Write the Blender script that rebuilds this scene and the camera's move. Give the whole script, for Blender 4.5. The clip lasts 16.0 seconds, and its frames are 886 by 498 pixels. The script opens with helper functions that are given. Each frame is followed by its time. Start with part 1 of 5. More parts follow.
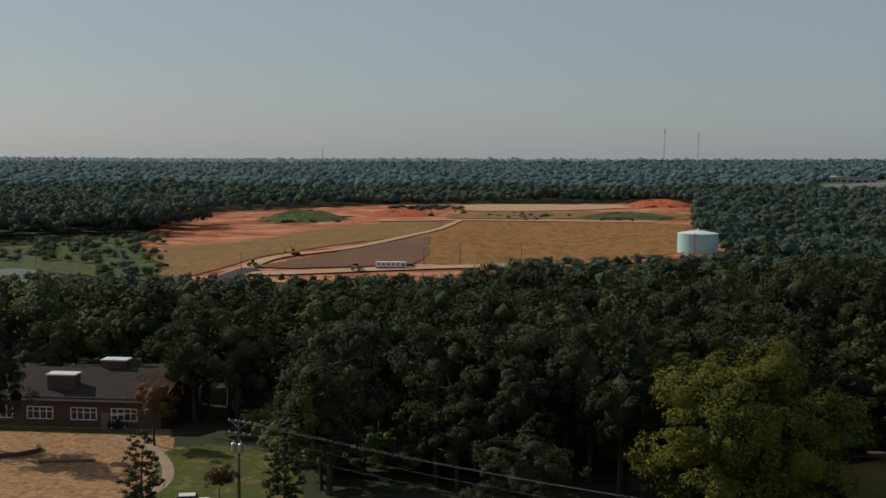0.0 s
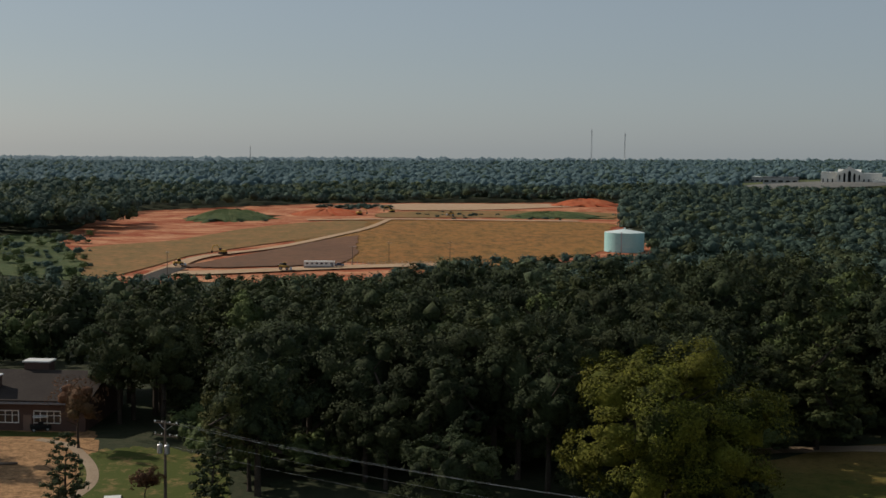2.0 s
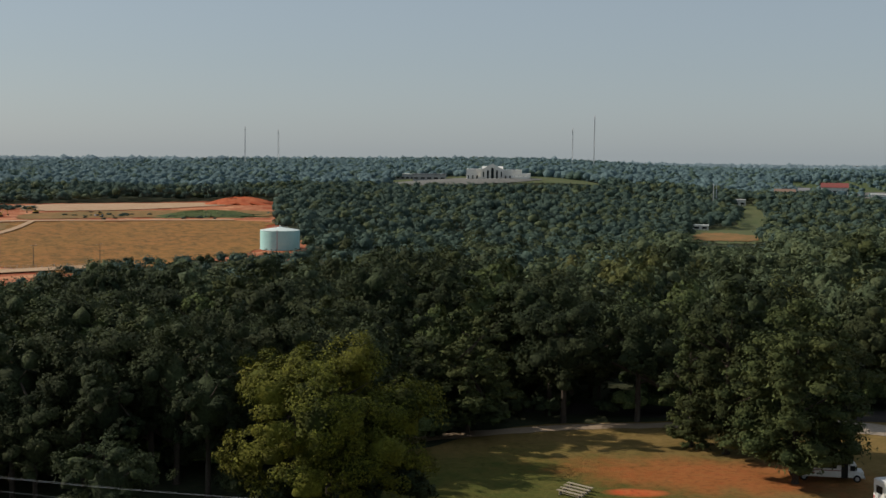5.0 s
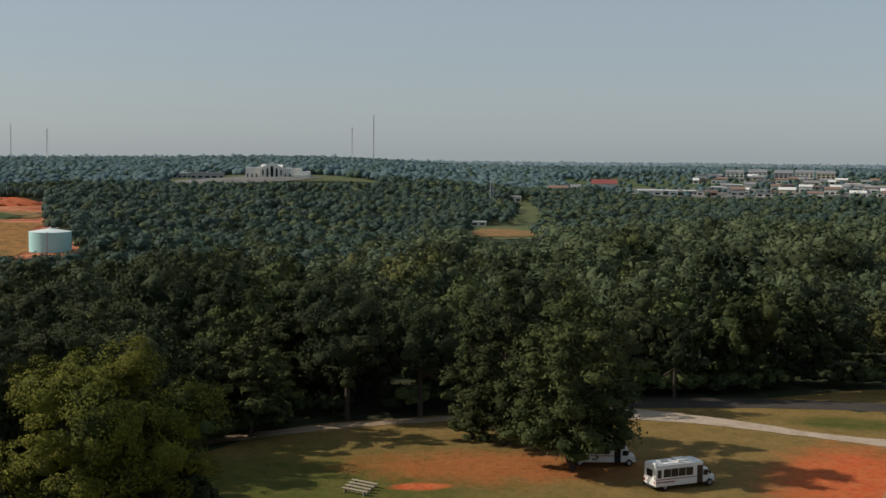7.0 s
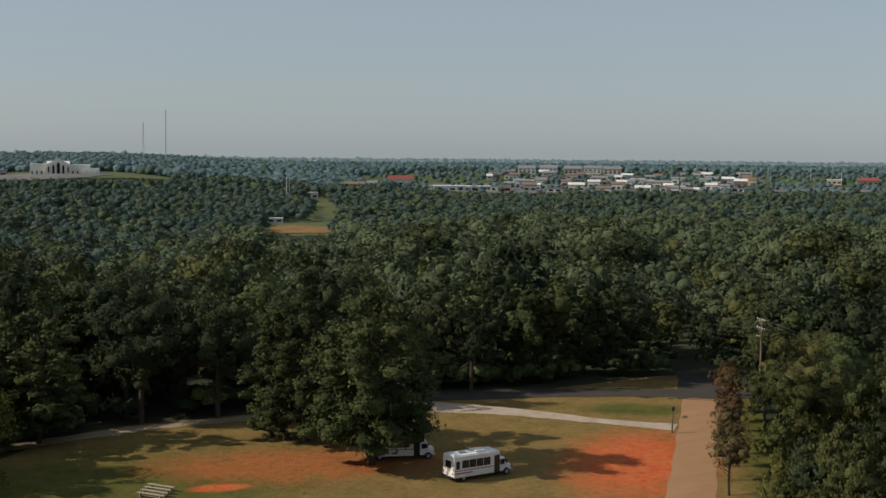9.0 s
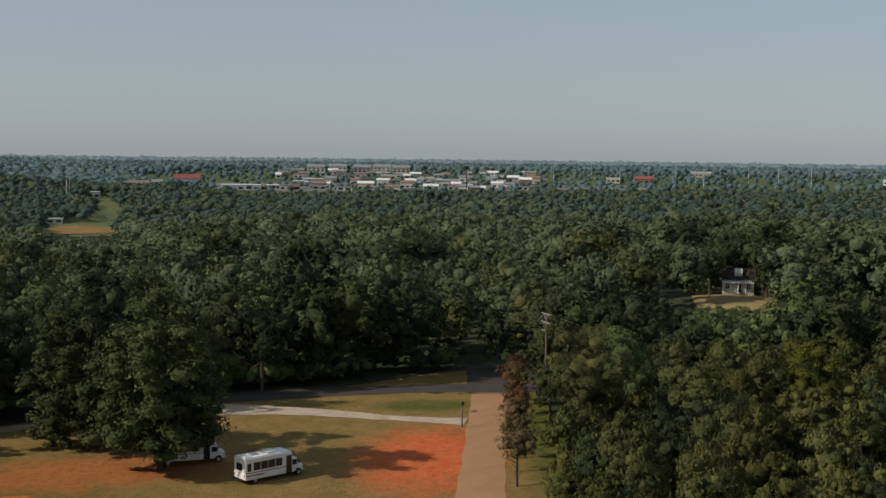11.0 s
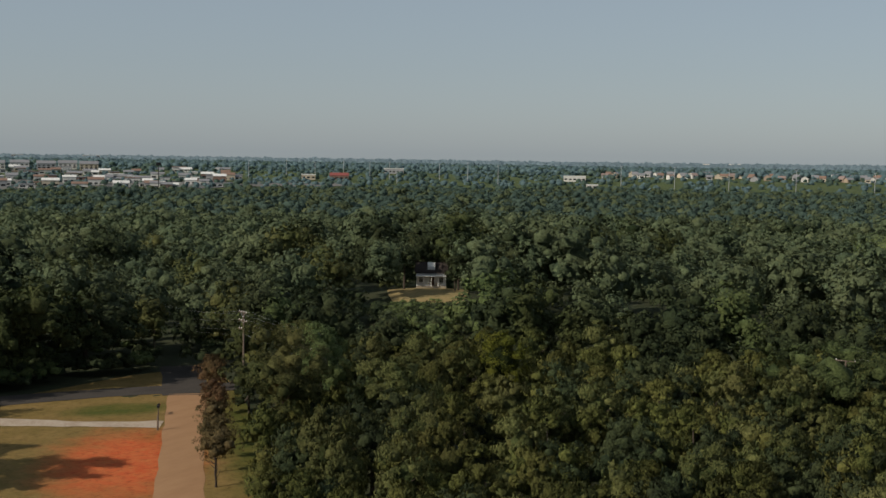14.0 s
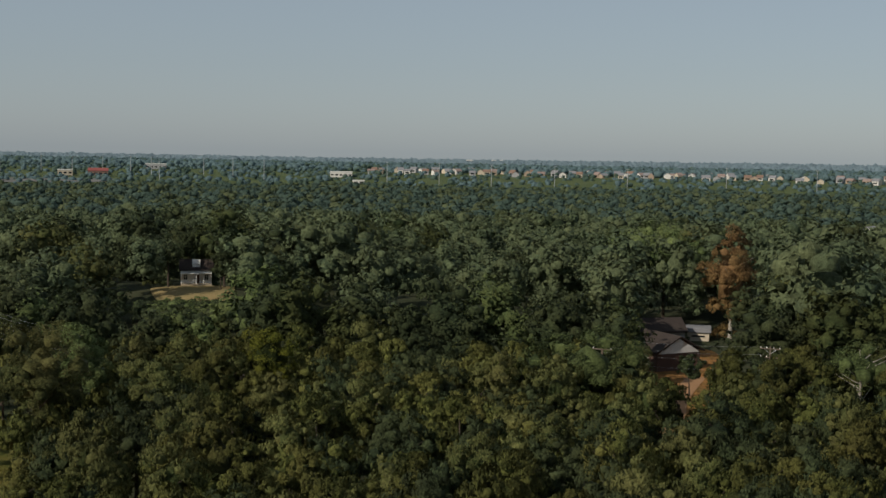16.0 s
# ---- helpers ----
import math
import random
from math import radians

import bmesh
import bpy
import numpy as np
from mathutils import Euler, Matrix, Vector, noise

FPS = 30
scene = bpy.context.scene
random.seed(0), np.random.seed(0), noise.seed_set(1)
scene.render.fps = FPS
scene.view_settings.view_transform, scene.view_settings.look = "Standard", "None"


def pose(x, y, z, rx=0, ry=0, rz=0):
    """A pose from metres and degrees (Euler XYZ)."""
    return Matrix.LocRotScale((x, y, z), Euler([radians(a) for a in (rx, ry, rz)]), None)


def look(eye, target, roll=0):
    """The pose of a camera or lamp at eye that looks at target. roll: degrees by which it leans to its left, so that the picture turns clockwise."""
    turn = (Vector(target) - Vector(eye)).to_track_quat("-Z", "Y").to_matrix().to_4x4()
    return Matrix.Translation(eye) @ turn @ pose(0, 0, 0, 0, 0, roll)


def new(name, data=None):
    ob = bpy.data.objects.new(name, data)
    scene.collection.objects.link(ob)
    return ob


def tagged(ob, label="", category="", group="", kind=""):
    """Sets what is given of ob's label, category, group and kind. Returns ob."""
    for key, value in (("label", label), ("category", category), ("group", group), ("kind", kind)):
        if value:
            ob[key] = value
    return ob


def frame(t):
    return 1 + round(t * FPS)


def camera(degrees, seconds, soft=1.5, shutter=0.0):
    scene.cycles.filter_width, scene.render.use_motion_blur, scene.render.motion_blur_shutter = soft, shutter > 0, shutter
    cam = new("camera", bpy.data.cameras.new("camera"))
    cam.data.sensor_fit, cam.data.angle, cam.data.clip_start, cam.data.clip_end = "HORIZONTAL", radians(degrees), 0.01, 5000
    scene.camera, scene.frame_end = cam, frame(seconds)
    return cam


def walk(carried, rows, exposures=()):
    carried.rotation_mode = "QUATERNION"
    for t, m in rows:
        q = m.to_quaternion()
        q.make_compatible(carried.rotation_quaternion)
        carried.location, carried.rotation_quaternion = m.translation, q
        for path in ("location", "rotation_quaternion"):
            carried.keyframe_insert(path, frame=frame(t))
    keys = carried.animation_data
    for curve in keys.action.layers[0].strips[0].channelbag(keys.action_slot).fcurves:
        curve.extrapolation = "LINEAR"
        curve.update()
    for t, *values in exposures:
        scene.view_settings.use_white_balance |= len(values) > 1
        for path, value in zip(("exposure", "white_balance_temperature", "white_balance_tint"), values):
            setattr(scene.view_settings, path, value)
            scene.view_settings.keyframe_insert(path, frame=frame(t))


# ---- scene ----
import functools

K = 37.0                      # eye height over the yard, metres
cam = camera(39.21, 16.0, soft=1.5)
# seconds, heading to the right of north, pitch, roll
ROWS = [
    (0.0, 0.00, -4.23, 0.76), (0.5, -0.13, -4.22, 0.77), (1.0, 0.19, -4.23, 0.85), (1.5, 1.25, -4.21, 0.94),
    (2.0, 3.29, -4.22, 0.95), (2.5, 5.73, -4.21, 0.98), (3.0, 7.90, -4.18, 0.87), (3.5, 10.45, -4.15, 0.90),
    (4.0, 13.49, -4.13, 0.84), (4.5, 16.38, -4.09, 0.81), (5.0, 19.08, -4.07, 0.82), (7.5, 31.50, -4.07, 0.59),
    (8.0, 33.80, -4.12, 0.56), (8.5, 36.15, -4.12, 0.62), (9.0, 38.49, -4.11, 0.59), (11.5, 50.63, -4.05, 0.72),
    (12.0, 53.07, -4.04, 0.73), (12.5, 55.39, -4.04, 0.75), (13.0, 57.70, -4.04, 0.82), (13.5, 59.97, -4.04, 0.79),
    (14.0, 62.11, -4.05, 0.80), (14.5, 63.93, -4.07, 0.87), (15.0, 66.32, -4.09, 0.91), (15.5, 68.89, -4.11, 0.94),
    (16.0, 72.83, -4.09, 0.98),
]
walk(cam, [(t, pose(0, 0, K, -0.26, 0.23, 0) @ pose(0, 0, 0, 0, 0, -h) @ pose(0, 0, 0, 90 + p) @ pose(0, 0, 0, 0, 0, r))
           for t, h, p, r in ROWS], exposures=[(0.0, 0.03), (2.0, 0.05), (3.5, 0.13), (5.0, 0.32), (8.0, 0.38), (12.0, 0.3), (16.0, 0.15)])

# ---- sky and sun ----
SUN_AZ, SUN_EL = -58.0, 34.0
world = bpy.data.worlds.new("sky")
scene.world = world
world.use_nodes = True
wn, wl = world.node_tree.nodes, world.node_tree.links
sky = wn.new("ShaderNodeTexSky")
sky.sky_type, sky.sun_disc = "NISHITA", False
sky.sun_elevation, sky.sun_rotation = radians(SUN_EL), radians(SUN_AZ)
sky.altitude, sky.air_density, sky.dust_density, sky.ozone_density = 150, 1.0, 0.8, 2.0
hs = wn.new("ShaderNodeHueSaturation")
hs.inputs["Saturation"].default_value = 0.75
wl.new(sky.outputs[0], hs.inputs["Color"])
# a dry haze evens the sky out
hz = wn.new("ShaderNodeMix")
hz.data_type = "RGBA"
hz.inputs[0].default_value = 0.64
hz.inputs[7].default_value = (2.90, 3.48, 4.00, 1)
wl.new(hs.outputs[0], hz.inputs[6])
wl.new(hz.outputs[2], wn["Background"].inputs["Color"])
wn["Background"].inputs["Strength"].default_value = 0.080
sun_data = bpy.data.lights.new("sun", "SUN")
sun_data.energy, sun_data.angle, sun_data.color = 3.2, radians(0.6), (1.0, 0.91, 0.77)
sun = new("sun", sun_data)
_a, _e = radians(SUN_AZ), radians(SUN_EL)
sun.matrix_world = look((0, 0, 200), (-math.sin(_a) * math.cos(_e), -math.cos(_a) * math.cos(_e), 200 - math.sin(_e)))


# ---- materials ----
def ramp(nt, fac, stops):
    r = nt.nodes.new("ShaderNodeValToRGB")
    el = r.color_ramp.elements
    while len(el) < len(stops):
        el.new(0.5)
    for e, (p, c) in zip(el, stops):
        e.position, e.color = p, (*c, 1)
    nt.links.new(fac, r.inputs["Fac"])
    return r.outputs["Color"]


def tex(nt, scale, detail=3.0, rough=0.6, stretch=None, shift=0.0, warp=0.0):
    geo = nt.nodes.new("ShaderNodeNewGeometry")
    mp = nt.nodes.new("ShaderNodeMapping")
    mp.inputs["Location"].default_value = (shift, shift * 0.7, 0)
    if stretch:
        mp.inputs["Scale"].default_value = stretch
    nt.links.new(geo.outputs["Position"], mp.inputs["Vector"])
    n = nt.nodes.new("ShaderNodeTexNoise")
    n.inputs["Scale"].default_value, n.inputs["Detail"].default_value = scale, detail
    n.inputs["Roughness"].default_value, n.inputs["Distortion"].default_value = rough, warp
    nt.links.new(mp.outputs[0], n.inputs["Vector"])
    return n.outputs["Fac"]


def mixc(nt, fac, a, b, mode="MIX"):
    m = nt.nodes.new("ShaderNodeMix")
    m.data_type, m.blend_type = "RGBA", mode
    for socket, v in ((m.inputs[0], fac), (m.inputs[6], a), (m.inputs[7], b)):
        if isinstance(v, bpy.types.NodeSocket):
            nt.links.new(v, socket)
        elif isinstance(v, (int, float)):
            socket.default_value = v
        else:
            socket.default_value = (*v, 1)
    return m.outputs[2]


def calc(nt, op, a, b=0.0, c=0.0):
    m = nt.nodes.new("ShaderNodeMath")
    m.operation = op
    for socket, v in zip(m.inputs, (a, b, c)):
        if isinstance(v, bpy.types.NodeSocket):
            nt.links.new(v, socket)
        else:
            socket.default_value = v
    return m.outputs[0]


def near_spot(nt, x, y, rx, ry, turn, soft, wob):
    """1 inside an uneven oval on the ground, falling to 0 outside."""
    geo = nt.nodes.new("ShaderNodeNewGeometry")
    mp = nt.nodes.new("ShaderNodeMapping")
    mp.vector_type = "TEXTURE"
    mp.inputs["Location"].default_value = (x, y, 0)
    mp.inputs["Rotation"].default_value = (0, 0, radians(turn))
    mp.inputs["Scale"].default_value = (rx, ry, 1e6)
    nt.links.new(geo.outputs["Position"], mp.inputs["Vector"])
    ln = nt.nodes.new("ShaderNodeVectorMath")
    ln.operation = "LENGTH"
    nt.links.new(mp.outputs[0], ln.inputs[0])
    n = calc(nt, "MULTIPLY_ADD", tex(nt, 0.22, 5, 0.65, shift=x), wob, -wob / 2)
    d = calc(nt, "ADD", ln.outputs["Value"], n)
    m = nt.nodes.new("ShaderNodeMapRange")
    m.interpolation_type = "SMOOTHSTEP"
    m.inputs["From Min"].default_value, m.inputs["From Max"].default_value = 1 - soft, 1 + soft
    m.inputs["To Min"].default_value, m.inputs["To Max"].default_value = 1, 0
    nt.links.new(d, m.inputs["Value"])
    return m.outputs[0]


def surface(name, colour, rough=0.9, spec=0.2, bump=None, metal=0.0):
    """A material; colour: a fixed colour or a function of the node tree that gives a socket; bump: (scale, strength, distance)."""
    m = bpy.data.materials.new(name)
    m.use_nodes = True
    nt = m.node_tree
    b = nt.nodes["Principled BSDF"]
    b.inputs["Roughness"].default_value, b.inputs["Specular IOR Level"].default_value = rough, spec
    b.inputs["Metallic"].default_value = metal
    if callable(colour):
        nt.links.new(colour(nt), b.inputs["Base Color"])
    else:
        b.inputs["Base Color"].default_value = (*colour, 1)
    if bump:
        bp = nt.nodes.new("ShaderNodeBump")
        bp.inputs["Strength"].default_value, bp.inputs["Distance"].default_value = bump[1], bump[2]
        nt.links.new(tex(nt, bump[0], 6, 0.7), bp.inputs["Height"])
        nt.links.new(bp.outputs[0], b.inputs["Normal"])
    return m


def speckled(a, b, c, big=0.1, small=1.5):
    """Three colours by noise at two scales."""
    def build(nt):
        x = mixc(nt, ramp(nt, tex(nt, big, 4), [(0.35, (0, 0, 0)), (0.65, (1, 1, 1))]), a, b)
        return mixc(nt, ramp(nt, tex(nt, small, 5, 0.7, shift=7), [(0.45, (0, 0, 0)), (0.75, (1, 1, 1))]), x, c)
    return build


def leaf_material(name, dark, light, warm, translucent=0.16, grain=2.6, vary=1.0):
    """Leaves: colour by spray, by tree and by stand; grain: clumps of leaves to the metre, as relief and tone, its
    hollows darkened.
    """
    m = bpy.data.materials.new(name)
    m.use_nodes = True
    nt = m.node_tree
    b = nt.nodes["Principled BSDF"]
    b.inputs["Roughness"].default_value, b.inputs["Specular IOR Level"].default_value = 0.75, 0.12
    geo = nt.nodes.new("ShaderNodeNewGeometry")
    info = nt.nodes.new("ShaderNodeObjectInfo")
    c = mixc(nt, geo.outputs["Random Per Island"], dark, light)
    c = mixc(nt, ramp(nt, tex(nt, 0.09, 2), [(0.4, (0, 0, 0)), (0.7, (0.75, 0.75, 0.75))]), c, warm)
    v = calc(nt, "MULTIPLY_ADD", info.outputs["Random"], 0.5, 0.75)
    v = calc(nt, "MULTIPLY", v, calc(nt, "MULTIPLY_ADD", tex(nt, 0.035, 2, shift=31), 0.9 * vary, 1 - 0.45 * vary))
    fine = tex(nt, grain, 4, 0.72, shift=5)
    # same noise as the relief below: shade of the hollows put into the colour
    v = calc(nt, "MULTIPLY", v, calc(nt, "MULTIPLY_ADD", fine, 2.6 * vary, 1 - 1.3 * vary))
    v = calc(nt, "MAXIMUM", v, 0.22)
    c = mixc(nt, 1.0, c, v, "MULTIPLY")
    nt.links.new(c, b.inputs["Base Color"])
    bp = nt.nodes.new("ShaderNodeBump")
    bp.inputs["Strength"].default_value, bp.inputs["Distance"].default_value = 1.0, 0.9 / grain
    nt.links.new(fine, bp.inputs["Height"])
    nt.links.new(bp.outputs[0], b.inputs["Normal"])
    tr = nt.nodes.new("ShaderNodeBsdfTranslucent")
    nt.links.new(c, tr.inputs["Color"])
    mx = nt.nodes.new("ShaderNodeMixShader")
    mx.inputs[0].default_value = translucent
    nt.links.new(b.outputs[0], mx.inputs[1])
    nt.links.new(tr.outputs[0], mx.inputs[2])
    nt.links.new(mx.outputs[0], nt.nodes["Material Output"].inputs["Surface"])
    return m


LEAF_OAK = leaf_material("oak_leaves", (0.040, 0.063, 0.024), (0.125, 0.161, 0.057), (0.128, 0.150, 0.053))
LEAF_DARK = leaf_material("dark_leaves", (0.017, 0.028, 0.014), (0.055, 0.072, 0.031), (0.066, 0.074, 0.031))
LEAF_LIME = leaf_material("yellow_green_leaves", (0.018, 0.026, 0.006), (0.115, 0.121, 0.015), (0.128, 0.117, 0.015), 0.10)
LEAF_OLIVE = leaf_material("olive_leaves", (0.046, 0.062, 0.020), (0.127, 0.134, 0.046), (0.138, 0.128, 0.046))
LEAF_THICKET = leaf_material("thicket_leaves", (0.033, 0.043, 0.013), (0.113, 0.122, 0.033), (0.122, 0.110, 0.033))
LEAF_PINE = leaf_material("pine_needles", (0.018, 0.030, 0.011), (0.065, 0.080, 0.027), (0.073, 0.077, 0.025), 0.08)
LEAF_RED = leaf_material("bronze_leaves", (0.06, 0.036, 0.018), (0.135, 0.062, 0.035), (0.095, 0.075, 0.03))
LEAF_ORANGE = leaf_material("russet_leaves", (0.12, 0.075, 0.03), (0.25, 0.145, 0.065), (0.17, 0.12, 0.045))
# far, horizon and ridge leaves: distance haze painted in as bluer, paler colour
LEAF_FAR_HAZED = leaf_material("far_leaves_hazed", (0.056, 0.092, 0.074), (0.080, 0.122, 0.095), (0.080, 0.118, 0.088), 0.10, 0.8, 0.45)
LEAF_HORIZON_HAZED = leaf_material("horizon_leaves_hazed", (0.20, 0.275, 0.31), (0.22, 0.30, 0.335), (0.22, 0.29, 0.325), 0.10, 0.2, 0.25)
LEAF_RIDGE_HAZED = leaf_material("ridge_leaves_hazed", (0.100, 0.158, 0.168), (0.125, 0.188, 0.198), (0.115, 0.176, 0.180), 0.10, 0.4, 0.32)
LEAF_MIDDLE = leaf_material("middle_leaves", (0.053, 0.077, 0.043), (0.118, 0.149, 0.075), (0.125, 0.141, 0.067), 0.10, 1.5, 0.9)
LEAF_TAWNY = leaf_material("tawny_leaves", (0.060, 0.052, 0.022), (0.135, 0.105, 0.048), (0.11, 0.075, 0.035))
BARK = surface("bark", speckled((0.055, 0.043, 0.034), (0.085, 0.068, 0.054), (0.035, 0.028, 0.022), 0.6, 5), 0.95, 0.1, (6, 0.6, 0.05))
BARK_PALE = surface("pale_bark", speckled((0.30, 0.27, 0.23), (0.40, 0.37, 0.32), (0.2, 0.17, 0.14), 0.6, 5), 0.95, 0.1)


# ---- mesh helpers ----
def mesh_from(name, v, f, mats, index=None, smooth=False, normals=None):
    """A mesh from an array of corners and one of triangles or quads."""
    me = bpy.data.meshes.new(name)
    n = f.shape[1]
    me.vertices.add(len(v))
    me.vertices.foreach_set("co", np.asarray(v, np.float32).ravel())
    me.loops.add(f.size)
    me.loops.foreach_set("vertex_index", np.asarray(f, np.int32).ravel())
    me.polygons.add(len(f))
    me.polygons.foreach_set("loop_start", np.arange(0, f.size, n, dtype=np.int32))
    if index is not None:
        me.polygons.foreach_set("material_index", np.asarray(index, np.int32))
    me.polygons.foreach_set("use_smooth", np.full(len(f), smooth))
    for m in mats:
        me.materials.append(m)
    me.update(calc_edges=True)
    if normals is not None:
        me.polygons.foreach_set("use_smooth", np.full(len(f), True))
        me.normals_split_custom_set_from_vertices(np.asarray(normals, np.float32))
    return me


def part(name, bm, material, parent=None, label=""):
    me = bpy.data.meshes.new(name)
    bm.normal_update()
    bm.to_mesh(me)
    bm.free()
    for m in material if isinstance(material, (list, tuple)) else [material]:
        me.materials.append(m)
    ob = new(name, me)
    ob.parent = parent
    return tagged(ob, label)


def root(name, x, y, z, turn=0.0, label="", category="", group="", kind=""):
    ob = new(name)
    ob.empty_display_size = 0.5
    ob.matrix_basis = pose(x, y, z, 0, 0, turn)
    return tagged(ob, label, category, group, kind)


def box(bm, x0, y0, z0, x1, y1, z1, bevel=0.0, taper=1.0):
    r = bmesh.ops.create_cube(bm, size=1.0)
    vs = r["verts"]
    for v in vs:
        k = taper if v.co.z > 0 else 1.0
        v.co = Vector(((x0 + x1) / 2 + v.co.x * (x1 - x0) * k, (y0 + y1) / 2 + v.co.y * (y1 - y0) * k, (z0 + z1) / 2 + v.co.z * (z1 - z0)))
    if bevel:
        es = list({e for v in vs for e in v.link_edges})
        bmesh.ops.bevel(bm, geom=es, offset=bevel, segments=2, affect="EDGES", profile=0.5)
    return bm


def tube(bm, pts, radii, sides=8, cap=True):
    """A round limb along points."""
    rings = []
    pts = [Vector(p) for p in pts]
    for i, p in enumerate(pts):
        d = (pts[min(i + 1, len(pts) - 1)] - pts[max(i - 1, 0)]).normalized()
        a = d.orthogonal().normalized()
        if abs(d.z) > 0.9:
            a = Vector((1, 0, 0)).cross(d).normalized()
        b = d.cross(a)
        r = radii[i] if isinstance(radii, (list, tuple)) else radii
        rings.append([bm.verts.new(p + r * (math.cos(2 * math.pi * k / sides) * a + math.sin(2 * math.pi * k / sides) * b)) for k in range(sides)])
    for r0, r1 in zip(rings, rings[1:]):
        for k in range(sides):
            bm.faces.new((r0[k], r0[(k + 1) % sides], r1[(k + 1) % sides], r1[k]))
    if cap:
        bm.faces.new(rings[0][::-1])
        bm.faces.new(rings[-1])
    return bm


def B():
    return bmesh.new()


# ---- land ----
D_NODES = (0, 190, 300, 450, 600, 800, 1000, 1310, 1400, 1900, 2600, 3600, 4950)
LAND = {   # height of the ground by bearing, at the distances above
    -40: (0, 0, -8, -18, -18, -16, -13, -9.1, -8, -2, -2, -7, -17),
    -12: (0, 0, -7, -23, -19, -14, -11, -9.4, -9, -2, 1, -5, -14),
    3: (0, 0, -6, -19, -17, -12.5, -7.5, -7.9, -8, 2, 9, 0, -6),
    12: (0, 0, -5, -14, -15, -10, -6, -7, -8, 6, 15, 0, -6),
    22: (0, 0, -4, -12, -22, -21, -15, -12, 8, 13, 19, 2, -6),
    33: (0, 0, -4, -9, -14, -20, -21, -12, -8, 2, 4, 1, -6),
    42: (0, 0, -4, -6, -8, -12, -16, -12.9, -12, 4, 5, 2, -4),
    65: (0, 0, -3, -6, -8, -10, -12, -5.8, -4, 5, 5, 3, -2),
    100: (0, 0, 0, -4, -8, -8, -8, -3.3, -2, 5, 8, 12, 16),
    140: (0, 0, -4, -8, -8, -8, -8, -4.9, -4, 0, 6, 12, 14),
}
_AZ = sorted(LAND)
_TAB = np.array([LAND[a] for a in _AZ], float)


def land(x, y):
    """The ground's height there."""
    x, y = np.asarray(x, float), np.asarray(y, float)
    az, d = np.degrees(np.arctan2(x, y)), np.hypot(x, y)
    az = np.where(az < -130, 140, az)
    i = np.clip(np.searchsorted(_AZ, az) - 1, 0, len(_AZ) - 2)
    j = np.clip(np.searchsorted(D_NODES, d) - 1, 0, len(D_NODES) - 2)
    A, Dn = np.array(_AZ, float), np.array(D_NODES, float)
    u = np.clip((az - A[i]) / (A[i + 1] - A[i]), 0, 1)
    v = np.clip((d - Dn[j]) / (Dn[j + 1] - Dn[j]), 0, 1)
    u = u * u * (3 - 2 * u)
    knoll = 8.5 * np.exp(-((x - 251) ** 2 + (y - 136) ** 2) / (2 * 26.0 ** 2))
    return knoll + (_TAB[i, j] * (1 - v) + _TAB[i, j + 1] * v) * (1 - u) + (_TAB[i + 1, j] * (1 - v) + _TAB[i + 1, j + 1] * v) * u


def at(az, d):
    a = radians(az)
    return d * math.sin(a), d * math.cos(a)


def spot(az, d, up=0.0):
    x, y = at(az, d)
    return x, y, float(land(x, y)) + up


def land_sheet():
    az = np.concatenate([np.arange(-180, -45, 5), np.arange(-45, 115, 0.8), np.arange(115, 180, 5)])
    d = np.concatenate([np.arange(0.0, 190, 19), np.geomspace(190, 600, 42), np.geomspace(613, 4950, 70)])
    aa, dd = np.meshgrid(np.radians(az), d, indexing="ij")
    x, y = dd * np.sin(aa), dd * np.cos(aa)
    z = land(x, y)
    n, m = len(az), len(d)
    i, j = np.meshgrid(np.arange(n), np.arange(m - 1), indexing="ij")
    i2 = (i + 1) % n
    f = np.stack([i * m + j, i2 * m + j, i2 * m + j + 1, i * m + j + 1], -1).reshape(-1, 4)[:, ::-1]
    me = mesh_from("ground", np.stack([x, y, z], -1).reshape(-1, 3), f, [M_FLOOR], smooth=True)
    return tagged(new("ground", me), "leaf-strewn forest ground with dry grass rolling to the horizon", "ground", kind="structure")


def smooth_ring(pts, k=6):
    n, out = len(pts), []
    for i in range(n):
        p0, p1, p2, p3 = (np.array(pts[(i + o) % n], float) for o in (-1, 0, 1, 2))
        for s in range(k):
            t = s / k
            out.append(0.5 * (2 * p1 + (p2 - p0) * t + (2 * p0 - 5 * p1 + 4 * p2 - p3) * t * t + (3 * p1 - p0 - 3 * p2 + p3) * t ** 3))
    return np.array(out)


